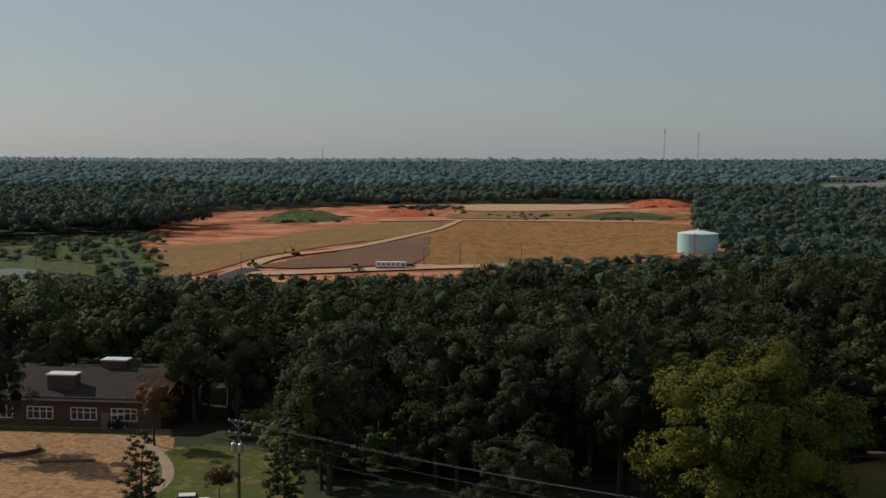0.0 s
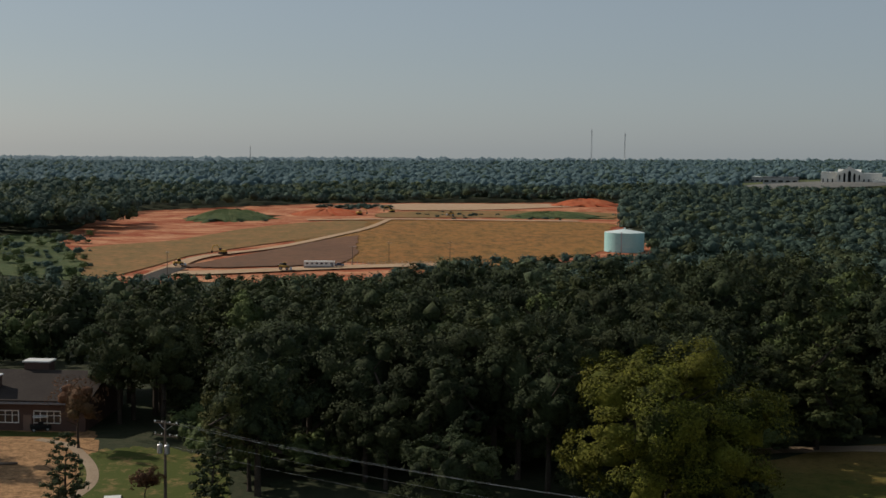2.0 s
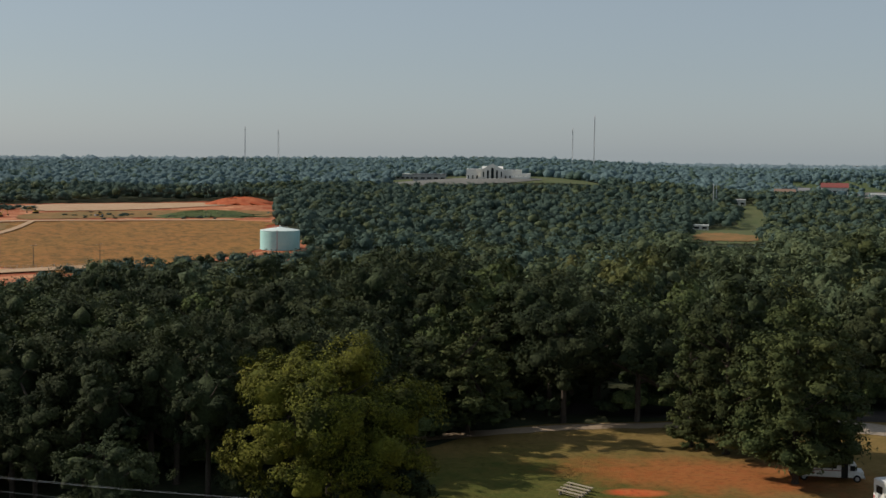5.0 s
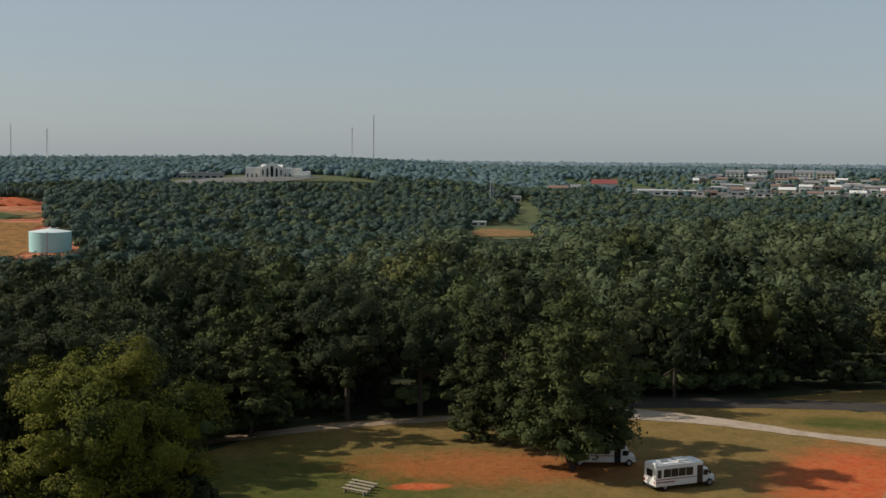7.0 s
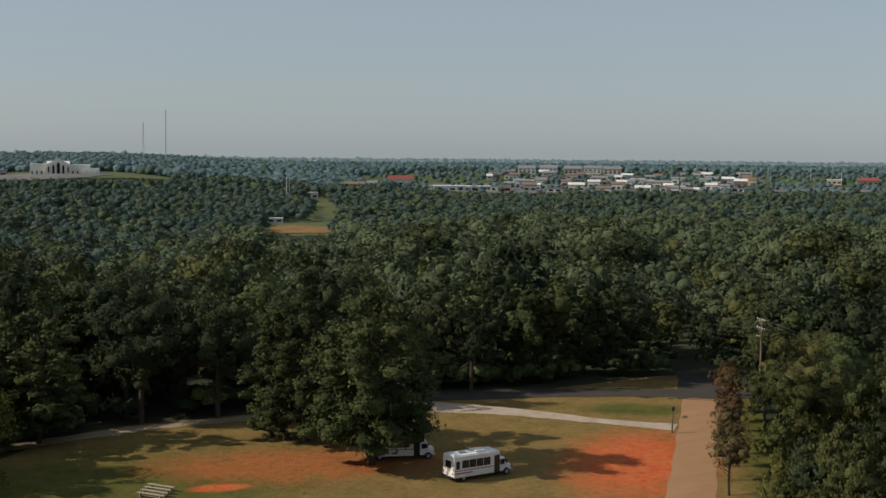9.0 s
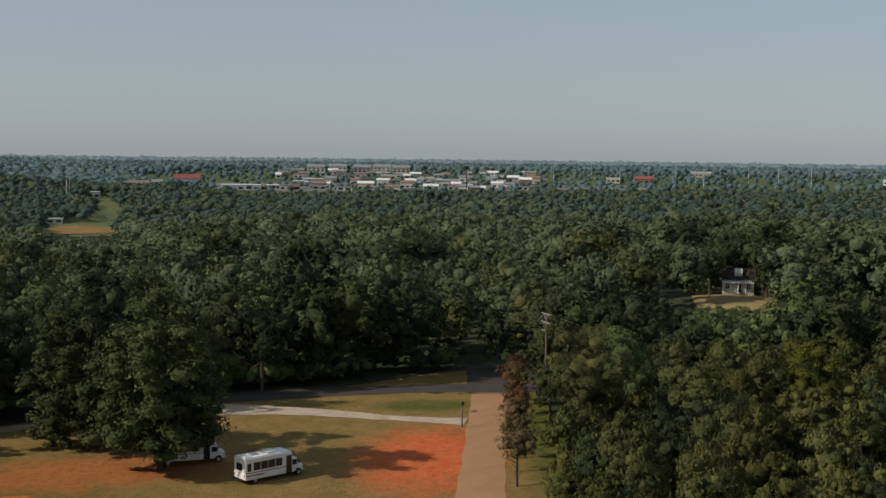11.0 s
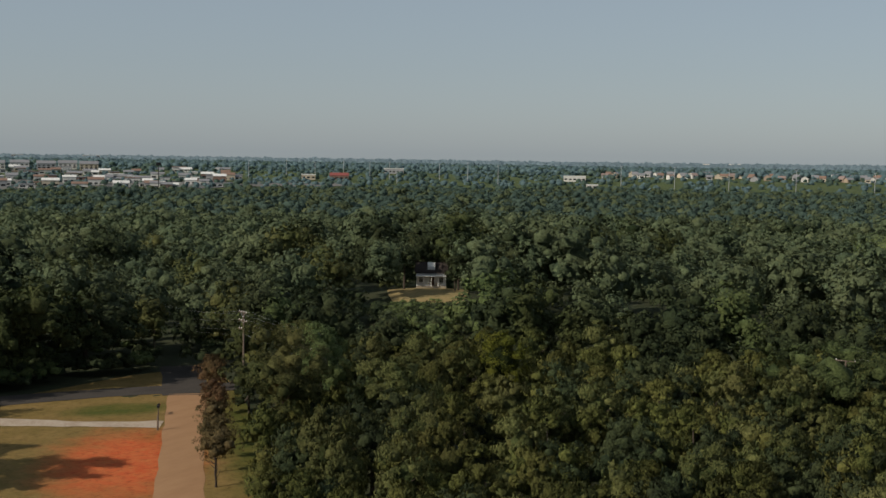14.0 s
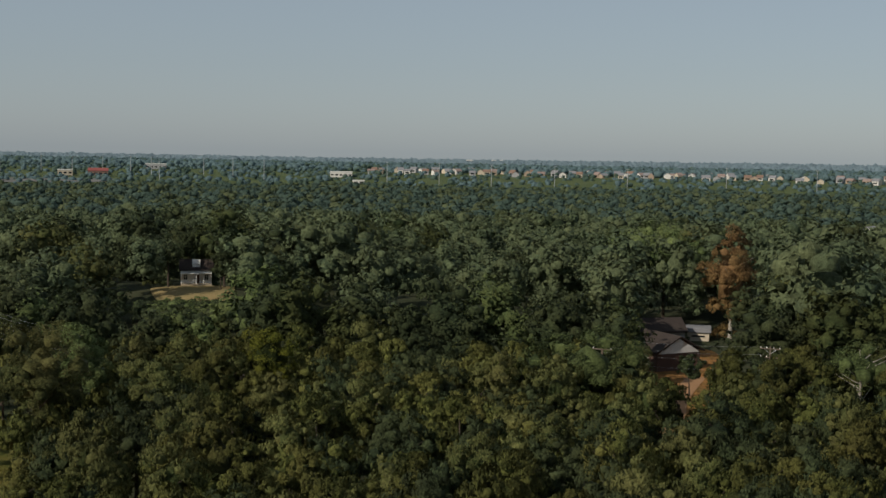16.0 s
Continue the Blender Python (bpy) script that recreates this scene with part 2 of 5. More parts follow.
def patch(name, pts, material, up, label, polar=True, rings=10, rough=0.0, category="ground", hump=0.0):
    """A sheet laid on the land inside a ring of corners; hump: rises to a mound in the middle."""
    ring = np.array([at(*p) for p in pts]) if polar else np.array(pts, float)
    ring = smooth_ring(ring, 12)
    c = ring.mean(0)
    r = np.linspace(0, 1, rings + 1)[1:]
    rng = np.random.default_rng(len(name) + int(abs(c[0])))
    u = np.arange(len(ring)) / len(ring) * 6.283
    k = 1 + rough * (rng.random(len(ring)) - 0.5 + 0.5 * np.sin(11 * u + 2) + 0.4 * np.sin(23 * u) + 0.3 * np.sin(41 * u + 1))
    xy = [c[None]] + [c + (ring - c) * (q * (k[:, None] if q > 0.9 else 1)) for q in r]
    xy = np.concatenate(xy)
    q = np.concatenate([[0], np.repeat(r, len(ring))])
    z = land(xy[:, 0], xy[:, 1]) + up
    if hump:
        z = z + hump * (1 - q ** 2) * (0.75 + 0.5 * rng.random(len(q))) * (q < 0.999)
    n = len(ring)
    f = [(0, 0, 1 + (i + 1) % n, 1 + i) for i in range(n)]
    tri = np.array([(a, d, c2) for a, b, c2, d in f])
    quads = []
    for s in range(rings - 1):
        o = 1 + s * n
        for i in range(n):
            quads.append((o + i, o + n + i, o + n + (i + 1) % n, o + (i + 1) % n))
    quads = np.array(quads)
    t2 = np.concatenate([tri, quads[:, [0, 1, 2]], quads[:, [0, 2, 3]]])
    nrm = np.cross(xy[t2[-1][1]] - xy[t2[-1][0]], xy[t2[-1][2]] - xy[t2[-1][0]])
    if nrm < 0:
        t2 = t2[:, ::-1]
    me = mesh_from(name, np.column_stack([xy, z]), t2, [material], smooth=True)
    return tagged(new(name, me), label, category, kind="structure")


def strip(name, pts, width, material, up, label, polar=False, step=4.0, category="road", wob=0.0):
    """A road or path along points."""
    p = np.array([at(*q) for q in pts]) if polar else np.array(pts, float)
    w = np.broadcast_to(np.array(width, float), (len(p),))
    fine, ws = [], []
    for i in range(len(p) - 1):
        p0, p1, p2, p3 = p[max(i - 1, 0)], p[i], p[i + 1], p[min(i + 2, len(p) - 1)]
        n = max(2, int(np.linalg.norm(p2 - p1) / step))
        for s in range(n):
            t = s / n
            fine.append(0.5 * (2 * p1 + (p2 - p0) * t + (2 * p0 - 5 * p1 + 4 * p2 - p3) * t * t + (3 * p1 - p0 - 3 * p2 + p3) * t ** 3))
            ws.append(w[i] * (1 - t) + w[i + 1] * t)
    fine.append(p[-1])
    ws.append(w[-1])
    fine, ws = np.array(fine), np.array(ws)
    d = np.gradient(fine, axis=0)
    d /= np.linalg.norm(d, axis=1)[:, None]
    nrm = np.stack([-d[:, 1], d[:, 0]], 1)
    rng = np.random.default_rng(3)
    rows = []
    for k in (0.5, 0.25, 0.0, -0.25, -0.5):
        e = (rng.random(len(fine)) - 0.5) * wob if abs(k) == 0.5 else 0
        xy = fine + nrm * (ws * k + e)[:, None]
        crown_up = up + (0.25 - k * k) * 0.1
        rows.append(np.column_stack([xy, land(xy[:, 0], xy[:, 1]) + crown_up]))
    v = np.concatenate(rows)
    n = len(fine)
    f = np.array([(a * n + i, (a + 1) * n + i, (a + 1) * n + i + 1, a * n + i + 1) for a in range(4) for i in range(n - 1)])
    return tagged(new(name, mesh_from(name, v, f, [material], smooth=True)), label, category, kind="structure")


M_FLOOR = surface("forest_floor", speckled((0.030, 0.040, 0.020), (0.042, 0.048, 0.026), (0.065, 0.06, 0.035), 0.06, 0.9), 0.95, 0.1, (0.8, 0.5, 0.3))

# ---- crowns of leaves ----
@functools.cache
def ball(level, floor=-9.0):
    """Corners and triangles of a small ball, cut off below floor."""
    b = bmesh.new()
    bmesh.ops.create_icosphere(b, subdivisions=level, radius=1.0)
    b.verts.ensure_lookup_table()
    v = np.array([p.co[:] for p in b.verts])
    f = np.array([[p.index for p in q.verts] for q in b.faces if q.calc_center_median().z > floor])
    b.free()
    used = np.unique(f)
    back = np.full(len(v), -1)
    back[used] = np.arange(len(used))
    return v[used], back[f]


def unit(rng, n):
    v = rng.normal(size=(n, 3))
    return v / np.linalg.norm(v, axis=1)[:, None]


def leaves(rng, c, nrm, size, stretch=1.3, spread=0.6, upright=0.0):
    """Folded leaf sprays at places c, facing roughly nrm: corners, triangles and the lie of the foliage."""
    n = len(c)
    out = nrm / (np.linalg.norm(nrm, axis=1)[:, None] + 1e-9)
    nn = out + unit(rng, n) * spread
    nn /= np.linalg.norm(nn, axis=1)[:, None] + 1e-9
    a = np.cross(nn, unit(rng, n)) + [0, 0, upright]
    a /= np.linalg.norm(a, axis=1)[:, None] + 1e-9
    b = np.cross(nn, a)
    s = size * (0.6 + 0.8 * rng.random((n, 1)))
    v = np.stack([c - a * s * stretch, c + a * s * stretch * 0.7 - b * s * 0.55, c + a * s * 0.5 + b * s * 0.9 + nn * s * 0.3], 1)
    g = np.cross(v[:, 1] - v[:, 0], v[:, 2] - v[:, 0])
    g /= np.linalg.norm(g, axis=1)[:, None] + 1e-9
    turn = np.sum(g * out, 1) < 0
    v[turn] = v[turn][:, [0, 2, 1]]
    g[turn] *= -1
    lie = out * 0.62 + g * 0.38
    return v.reshape(-1, 3), np.arange(n * 3).reshape(-1, 3), np.repeat(lie / np.linalg.norm(lie, axis=1)[:, None], 3, 0)


def join(parts):
    vs, fs, ns, o = [], [], [], 0
    for v, f, n in parts:
        vs.append(v)
        fs.append(f + o)
        ns.append(n)
        o += len(v)
    return np.concatenate(vs), np.concatenate(fs), np.concatenate(ns)


def broad_crown(seed, wide, high, low, clumps, sprays, size, flat=1.0, lump=1.0, core=0.46, upright=0.0, level=1):
    """A domed crown from height low to high: uneven lobes, each of leaf clumps with gaps between them."""
    rng = np.random.default_rng(seed)
    mid, rz, rx = (high * 0.58 + low * 0.42), (high - low) / 2, wide / 2
    n = max(5, clumps // 4)
    # lobes spread evenly round the crown by a spiral, then jittered
    q = (np.arange(n) + 0.5) / n
    z, a = 1 - 1.84 * q, np.arange(n) * 2.39996 + rng.random() * 6.28
    u = np.column_stack([np.sqrt(1 - z * z) * np.cos(a), np.sqrt(1 - z * z) * np.sin(a), z]) + rng.normal(size=(n, 3)) * 0.16
    shell = np.clip(1.02 - 1.35 / n ** 0.5, 0.42, 0.84) * rng.uniform(0.86, 1.10, (n, 1))
    lc = u * shell * [rx, rx, rz * flat] + [0, 0, mid]
    lc[:, :2] *= (1 - 0.18 * np.clip((mid - lc[:, 2:]) / rz, 0, 1))
    lr = min(wide, high * 0.95) * (0.76 / n ** 0.5) * rng.uniform(0.75, 1.2, n) * (0.7 + 0.3 * lump)
    v0, f0 = ball(level, -0.6)
    out = [(lc[k] + v0 * lr[k] * core * rng.uniform(0.7, 1.2, (len(v0), 1)), f0, v0) for k in range(n)]
    out.append((np.array([0, 0, mid]) + v0 * [rx * 0.45, rx * 0.45, rz * 0.55] * rng.uniform(0.7, 1.1, (len(v0), 1)), f0, v0))
    # clumps over each lobe, leaf sprays over each clump
    m = clumps * 2
    g = np.arange(m) % n
    cd = unit(rng, m)
    cd[:, 2] = np.where(cd[:, 2] < -0.45, -cd[:, 2], cd[:, 2])
    cc = lc[g] + cd * (lr[g] * rng.uniform(0.55, 0.98, m))[:, None] * [1, 1, 0.9]
    cr = lr[g] * rng.uniform(0.32, 0.55, m)
    k = rng.integers(0, m, sprays)
    d = unit(rng, sprays)
    d = np.where((np.sum(d * cd[k], 1) < -0.2)[:, None], -d, d)
    p = cc[k] + d * (cr[k][:, None] * rng.uniform(0.5, 1.0, (sprays, 1))) * [1, 1, 0.85]
    whole = (p - [0, 0, mid * 0.85]) / [rx, rx, rz]
    out.append(leaves(rng, p, cd[k] * 0.5 + d * 0.7 + whole * 0.7, size, 1.3 + 0.5 * upright, 0.6, upright))
    v, f, nn = join(out)
    v[:, 2] = low + (v[:, 2] - low) * (high - low) / (v[:, 2].max() - low)
    return v, f, nn


def pine_crown(seed, wide, high, low, tiers, sprays, size):
    """Layered tufts on level limbs, widest below the middle."""
    rng = np.random.default_rng(seed)
    out, cs, rs = [], [], []
    for i in range(tiers):
        t = i / (tiers - 1)
        z = low + (high - low) * (t ** 0.9)
        reach = wide / 2 * min(1.0, 0.55 + 1.7 * t) * (1 - t) ** 0.45 * (0.75 + 0.4 * rng.random()) + 0.03 * high
        n = max(2, int(2 + 6 * (1 - t)))
        for a in rng.random() * 6.28 + np.arange(n) * 6.28 / n + rng.normal(size=n) * 0.3:
            for q in (0.95, 0.55):
                rr = reach * q * (0.8 + 0.3 * rng.random())
                cs.append((math.cos(a) * rr, math.sin(a) * rr, z - 0.12 * rr + rng.normal() * 0.02 * high))
                rs.append(wide * (0.08 + 0.055 * rng.random()) * (1 - 0.35 * t))
    c, r = np.array(cs), np.array(rs)
    v0, f0 = ball(1, -0.6)
    for k in range(len(c)):
        out.append((c[k] + v0 * r[k] * [0.7, 0.7, 0.36] * (0.7 + 0.5 * rng.random((len(v0), 1))), f0, v0))
    k = rng.integers(0, len(c), sprays)
    d = unit(rng, sprays)
    d[:, 2] = np.where(d[:, 2] < -0.3, -d[:, 2], d[:, 2])
    p = c[k] + d * r[k][:, None] * (0.7 + 0.5 * rng.random((sprays, 1))) * [1, 1, 0.62]
    out.append(leaves(rng, p, d + [0, 0, 0.4], size, 1.6))
    return join(out)


def trunk_mesh(seed, high, r, limbs, reach, low):
    rng = random.Random(seed)
    b = B()
    lean = [(rng.uniform(-0.3, 0.3), rng.uniform(-0.3, 0.3)) for _ in range(4)]
    pts = [(0, 0, -0.3), (0, 0, 0.4), (lean[0][0] * 0.5, lean[0][1] * 0.5, high * 0.3), (lean[1][0], lean[1][1], high * 0.6), (lean[2][0], lean[2][1], high * 0.88)]
    tube(b, pts, [r * 1.5, r, r * 0.8, r * 0.5, r * 0.12], 7)
    for i in range(limbs):
        a, z = 6.28 * i / limbs + rng.uniform(-0.4, 0.4), low + (high * 0.75 - low) * i / max(1, limbs - 1)
        k = reach * rng.uniform(0.6, 0.9)
        tube(b, [(0, 0, z), (math.cos(a) * k * 0.5, math.sin(a) * k * 0.5, z + k * 0.25), (math.cos(a) * k, math.sin(a) * k, z + k * 0.55)], [r * 0.4, r * 0.25, r * 0.07], 5)
    me = bpy.data.meshes.new("trunk")
    b.to_mesh(me)
    b.free()
    return me


def tree_model(name, crown_arrays, trunk, leaf, bark):
    """Meshes for one kind of tree, shared by its copies."""
    v, f, n = crown_arrays
    cm = mesh_from("crown", v, f, [leaf], normals=n)
    if not trunk.materials:
        trunk.materials.append(bark)
    return name, cm, trunk


def plant(model, x, y, scale, turn, label, category="tree", group="", wide=1.0):
    name, cm, tm = model
    ob = root(name, x, y, float(land(x, y)), turn, label, category, group)
    ob.scale = (scale * wide, scale * wide, scale)
    for n, me in (("trunk", tm), ("crown", cm)):
        c = new(n, me)
        c.parent = ob
    return ob


# ---- where trees stand ----
def inside(poly, x, y):
    p = np.array([at(*q) for q in poly])
    ok = np.zeros(len(x), bool)
    for (x0, y0), (x1, y1) in zip(p, np.roll(p, -1, 0)):
        cross = (y0 > y) != (y1 > y)
        ok ^= cross & (x < (x1 - x0) * (y - y0) / (y1 - y0 + 1e-12) + x0)
    return ok


YARD = [(15.6, 40), (15.6, 138), (19, 156), (23, 168), (29, 174), (38, 188), (43, 194), (48.4, 213), (51.6, 213), (53.2, 180), (53.8, 130), (54.0, 40)]
SCHOOL = [(-34, 60), (-34, 196), (-12.8, 192), (-12, 170), (-9.3, 163), (-6.8, 140), (-6.8, 60)]
SITE = [(-10.6, 530), (-8.6, 540), (-4.8, 530), (-0.6, 530), (3, 560), (7, 610), (9.8, 590), (12.2, 585), (12.7, 690), (11.5, 760), (11.4, 1080), (5, 1075), (-2, 1050), (-10.9, 960), (-12.5, 850), (-14.5, 760), (-19, 730), (-24, 690), (-24, 540), (-20, 530), (-14, 530)]
CHURCH = [(17.0, 1385), (26.2, 1405), (26.2, 1460), (24, 1560), (16.5, 1560), (16.5, 1420)]
GLADE = [(30.4, 850), (33.3, 850), (33.6, 950), (33.8, 1060), (33.1, 1300), (32.0, 1300), (32.5, 1150), (32.4, 1010), (30.4, 985)]
TOWN = [(35, 1480), (38, 1400), (55, 1390), (75, 1390), (100, 1400), (100, 2050), (60, 2150), (40, 2150), (34, 1800)]
WHITE_LOT = [(60.5, 269), (62.5, 269), (62.7, 300), (60.2, 300)]
GAP = [(83.4, 170), (85.0, 170), (85.6, 205), (85.2, 248), (81.0, 248), (81.6, 208)]
CLEAR = (YARD, SCHOOL, SITE, CHURCH, GLADE, TOWN, WHITE_LOT, GAP)


def free(x, y):
    ok = np.ones(len(x), bool)
    for poly in CLEAR:
        ok &= ~inside(poly, x, y)
    return ok


def scatter(seed, d0, d1, gap, az0=-24.0, az1=97.0):
    """Uneven places on the land between two distances, about gap apart."""
    rng = np.random.default_rng(seed)
    xs = np.arange(-d1, d1, gap)
    x, y = np.meshgrid(xs, xs * 0.93)
    x = x + (np.arange(len(xs)) % 2)[:, None] * gap / 2
    x = (x + rng.uniform(-0.36, 0.36, x.shape) * gap).ravel()
    y = (y + rng.uniform(-0.36, 0.36, y.shape) * gap).ravel()
    d, az = np.hypot(x, y), np.degrees(np.arctan2(x, y))
    k = (d >= d0) & (d < d1) & (az > az0) & (az < az1)
    x, y = x[k], y[k]
    k = free(x, y)
    return x[k], y[k], rng


def woods(name, label, x, y, rng, templates, high, leaf_mats, pick, wide=1.0, sink=0.0):
    """Many crowns in one mesh."""
    vs, fs, ns, mi, o = [], [], [], [], 0
    ground = land(x, y)
    for i in range(len(x)):
        v, f, nn = templates[rng.integers(len(templates))]
        a, h = rng.random() * 6.283, high[i] * (0.92 + 0.14 * rng.random())
        w = h * wide * (0.85 + 0.3 * rng.random())
        c, s = math.cos(a), math.sin(a)
        vs.append(np.column_stack([(v[:, 0] * c - v[:, 1] * s) * w + x[i], (v[:, 0] * s + v[:, 1] * c) * w + y[i], (v[:, 2] - sink) * h + ground[i]]))
        ns.append(np.column_stack([nn[:, 0] * c - nn[:, 1] * s, nn[:, 0] * s + nn[:, 1] * c, nn[:, 2]]))
        fs.append(f + o)
        mi.append(np.full(len(f), pick[i]))
        o += len(v)
    me = mesh_from(name, np.concatenate(vs), np.concatenate(fs), leaf_mats, np.concatenate(mi), normals=np.concatenate(ns))
    return tagged(new(name, me), label, "woods", kind="stuff")


def canopy(name, label, x, y, rng, high, reach, leaf_mats, pick, sprays):
    """Far crowns in one mesh, each an uneven dome with leaf sprays over it."""
    v0, f0 = ball(1, -0.45)
    n = len(x)
    r = reach * rng.uniform(0.7, 1.25, n)
    core = 0.74 if sprays else 1.0
    g = land(x, y)
    c = np.column_stack([x, y, g + high * rng.uniform(0.85, 1.03, n) - r * 0.8])
    j = rng.uniform(0.74, 1.26, (n, len(v0))) * r[:, None] * core
    v = (c[:, None] + v0[None] * j[:, :, None] * [1, 1, 0.85]).reshape(-1, 3)
    f = (f0[None] + (np.arange(n) * len(v0))[:, None, None]).reshape(-1, 3)
    nn, mi = np.tile(v0, (n, 1)), np.repeat(pick, len(f0))
    if sprays:
        k = np.repeat(np.arange(n), sprays)
        d = unit(rng, len(k))
        d[:, 2] = np.abs(d[:, 2]) - 0.25
        p = c[k] + d * r[k][:, None] * rng.uniform(0.75, 1.12, (len(k), 1)) * [1, 1, 0.9]
        lv, lf, ln = leaves(rng, p, d + [0, 0, 0.15], 0.20 * reach, 1.2, 0.6)
        f, v, nn, mi = np.concatenate([f, lf + len(v)]), np.concatenate([v, lv]), np.concatenate([nn, ln]), np.concatenate([mi, pick[k]])
    return tagged(new(name, mesh_from(name, v, f, leaf_mats, mi, normals=nn)), label, "woods", kind="stuff")


M_YARD = surface("yard_grass_and_red_clay", lambda nt: mixc(nt, 1.0, ramp(nt, tex(nt, 1.1, 8, 0.8, shift=17), [(0.30, (0.45, 0.45, 0.45)), (0.5, (1, 1, 1)), (0.7, (1.0, 1.0, 1.0))]), mixc(nt, calc(nt, "MAXIMUM", calc(nt, "MAXIMUM",
        near_spot(nt, 110, 100.5, 15.5, 8.0, 38, 0.55, 1.0), calc(nt, "MULTIPLY", near_spot(nt, 76, 124, 15, 7, -30, 0.6, 2.0), 0.5)),
        calc(nt, "MAXIMUM", near_spot(nt, 64.5, 120, 3.2, 1.5, -20, 0.4, 0.8), calc(nt, "MULTIPLY", near_spot(nt, 123, 104, 6, 3, 38, 0.4, 1.0), 0.7))),
    mixc(nt, calc(nt, "MAXIMUM", near_spot(nt, 52, 124, 22, 18, 0, 0.5, 1.2), calc(nt, "MAXIMUM", calc(nt, "MAXIMUM", near_spot(nt, 133, 122, 7, 4, -35, 0.4, 0.8), near_spot(nt, 134, 99, 34, 4.5, 39, 0.4, 0.5)), near_spot(nt, 121, 104, 5, 3.0, 40, 0.3, 0.6))),
         mixc(nt, ramp(nt, tex(nt, 0.25, 6, 0.7), [(0.35, (0, 0, 0)), (0.7, (1, 1, 1))]), (0.165, 0.116, 0.036), (0.25, 0.162, 0.060)),
         mixc(nt, ramp(nt, tex(nt, 0.3, 6, 0.7, shift=3), [(0.35, (0, 0, 0)), (0.7, (1, 1, 1))]), (0.066, 0.080, 0.017), (0.132, 0.110, 0.028))),
    mixc(nt, ramp(nt, tex(nt, 0.5, 6, 0.7, shift=9), [(0.3, (0, 0, 0)), (0.75, (1, 1, 1))]), (0.50, 0.082, 0.026), (0.50, 0.165, 0.058))), "MULTIPLY"),
    0.95, 0.1, (2.5, 0.8, 0.2))
M_SAND = surface("sandy_play_ground", lambda nt: mixc(nt, ramp(nt, tex(nt, 0.9, 8, 0.82, warp=0.6), [(0.40, (0, 0, 0)), (0.60, (1, 1, 1))]), (0.175, 0.098, 0.048), mixc(nt, tex(nt, 2.2, 4), (0.37, 0.195, 0.090), (0.46, 0.285, 0.15))), 0.95, 0.1, (2, 0.6, 0.15))
M_LAWN = surface("mown_lawn", lambda nt: mixc(nt, ramp(nt, tex(nt, 0.35, 8, 0.8, shift=2), [(0.52, (0, 0, 0)), (0.66, (1, 1, 1))]),
    mixc(nt, tex(nt, 2, 4), (0.050, 0.068, 0.016), (0.085, 0.095, 0.022)), (0.27, 0.17, 0.08)), 0.95, 0.1, (3, 0.4, 0.08))
M_ROAD = surface("worn_tan_asphalt", lambda nt: mixc(nt, ramp(nt, tex(nt, 0.35, 6, 0.7, stretch=(0.35, 1, 1)), [(0.35, (0, 0, 0)), (0.8, (1, 1, 1))]), (0.29, 0.160, 0.080), (0.36, 0.210, 0.108)), 0.9, 0.2, (5, 0.3, 0.03))
M_ASPHALT = surface("grey_asphalt", speckled((0.058, 0.050, 0.044), (0.075, 0.065, 0.056), (0.042, 0.037, 0.033), 0.2, 3), 0.95, 0.08, (6, 0.3, 0.02))
M_GRAVEL = surface("pale_gravel", speckled((0.42, 0.34, 0.26), (0.31, 0.235, 0.17), (0.48, 0.40, 0.32), 0.3, 2.5), 0.95, 0.1, (8, 0.5, 0.05))
M_CONC = surface("concrete_walk", speckled((0.30, 0.22, 0.15), (0.25, 0.18, 0.12), (0.36, 0.28, 0.2), 0.3, 3), 0.9, 0.2, (6, 0.3, 0.02))
M_CLAY = surface("graded_red_clay", lambda nt: mixc(nt, ramp(nt, tex(nt, 0.040, 8, 0.78, stretch=(0.7, 1.2, 1), warp=0.8), [(0.41, (0, 0, 0)), (0.5, (0.4, 0.4, 0.4)), (0.59, (1, 1, 1))]),
    (0.27, 0.062, 0.026), mixc(nt, tex(nt, 0.15, 5, shift=4), (0.48, 0.17, 0.075), (0.56, 0.33, 0.19))), 0.95, 0.1, (0.25, 0.7, 0.7))
M_CLAY_RED = surface("bare_red_clay", speckled((0.42, 0.085, 0.035), (0.36, 0.10, 0.045), (0.45, 0.17, 0.08), 0.05, 0.3), 0.95, 0.1, (0.3, 0.5, 0.4))
M_STUBBLE = surface("dry_grass_slope", lambda nt: mixc(nt, ramp(nt, tex(nt, 0.11, 8, 0.85, stretch=(1.6, 0.8, 1)), [(0.44, (0, 0, 0)), (0.60, (1, 1, 1))]),
    mixc(nt, tex(nt, 0.012, 3), (0.31, 0.168, 0.05), (0.36, 0.152, 0.055)), (0.14, 0.09, 0.032)), 0.95, 0.1, (0.3, 1.0, 1.5))
M_OLIVE = surface("sparse_grass_slope", speckled((0.19, 0.125, 0.05), (0.29, 0.15, 0.062), (0.105, 0.088, 0.034), 0.07, 0.3), 0.95, 0.1, (0.3, 0.6, 0.4))
M_DARKBANK = surface("dark_wet_bank", speckled((0.13, 0.062, 0.032), (0.17, 0.08, 0.042), (0.085, 0.048, 0.026), 0.03, 0.2), 0.9, 0.2, (0.4, 0.5, 0.3))
M_TAN = surface("tan_haul_track", speckled((0.44, 0.29, 0.18), (0.38, 0.24, 0.14), (0.5, 0.36, 0.25), 0.05, 0.4), 0.95, 0.1, (0.6, 0.4, 0.2))
M_MEADOW = surface("green_meadow", speckled((0.075, 0.098, 0.04), (0.10, 0.115, 0.05), (0.14, 0.13, 0.07), 0.02, 0.2), 0.95, 0.1, (0.5, 0.4, 0.3))
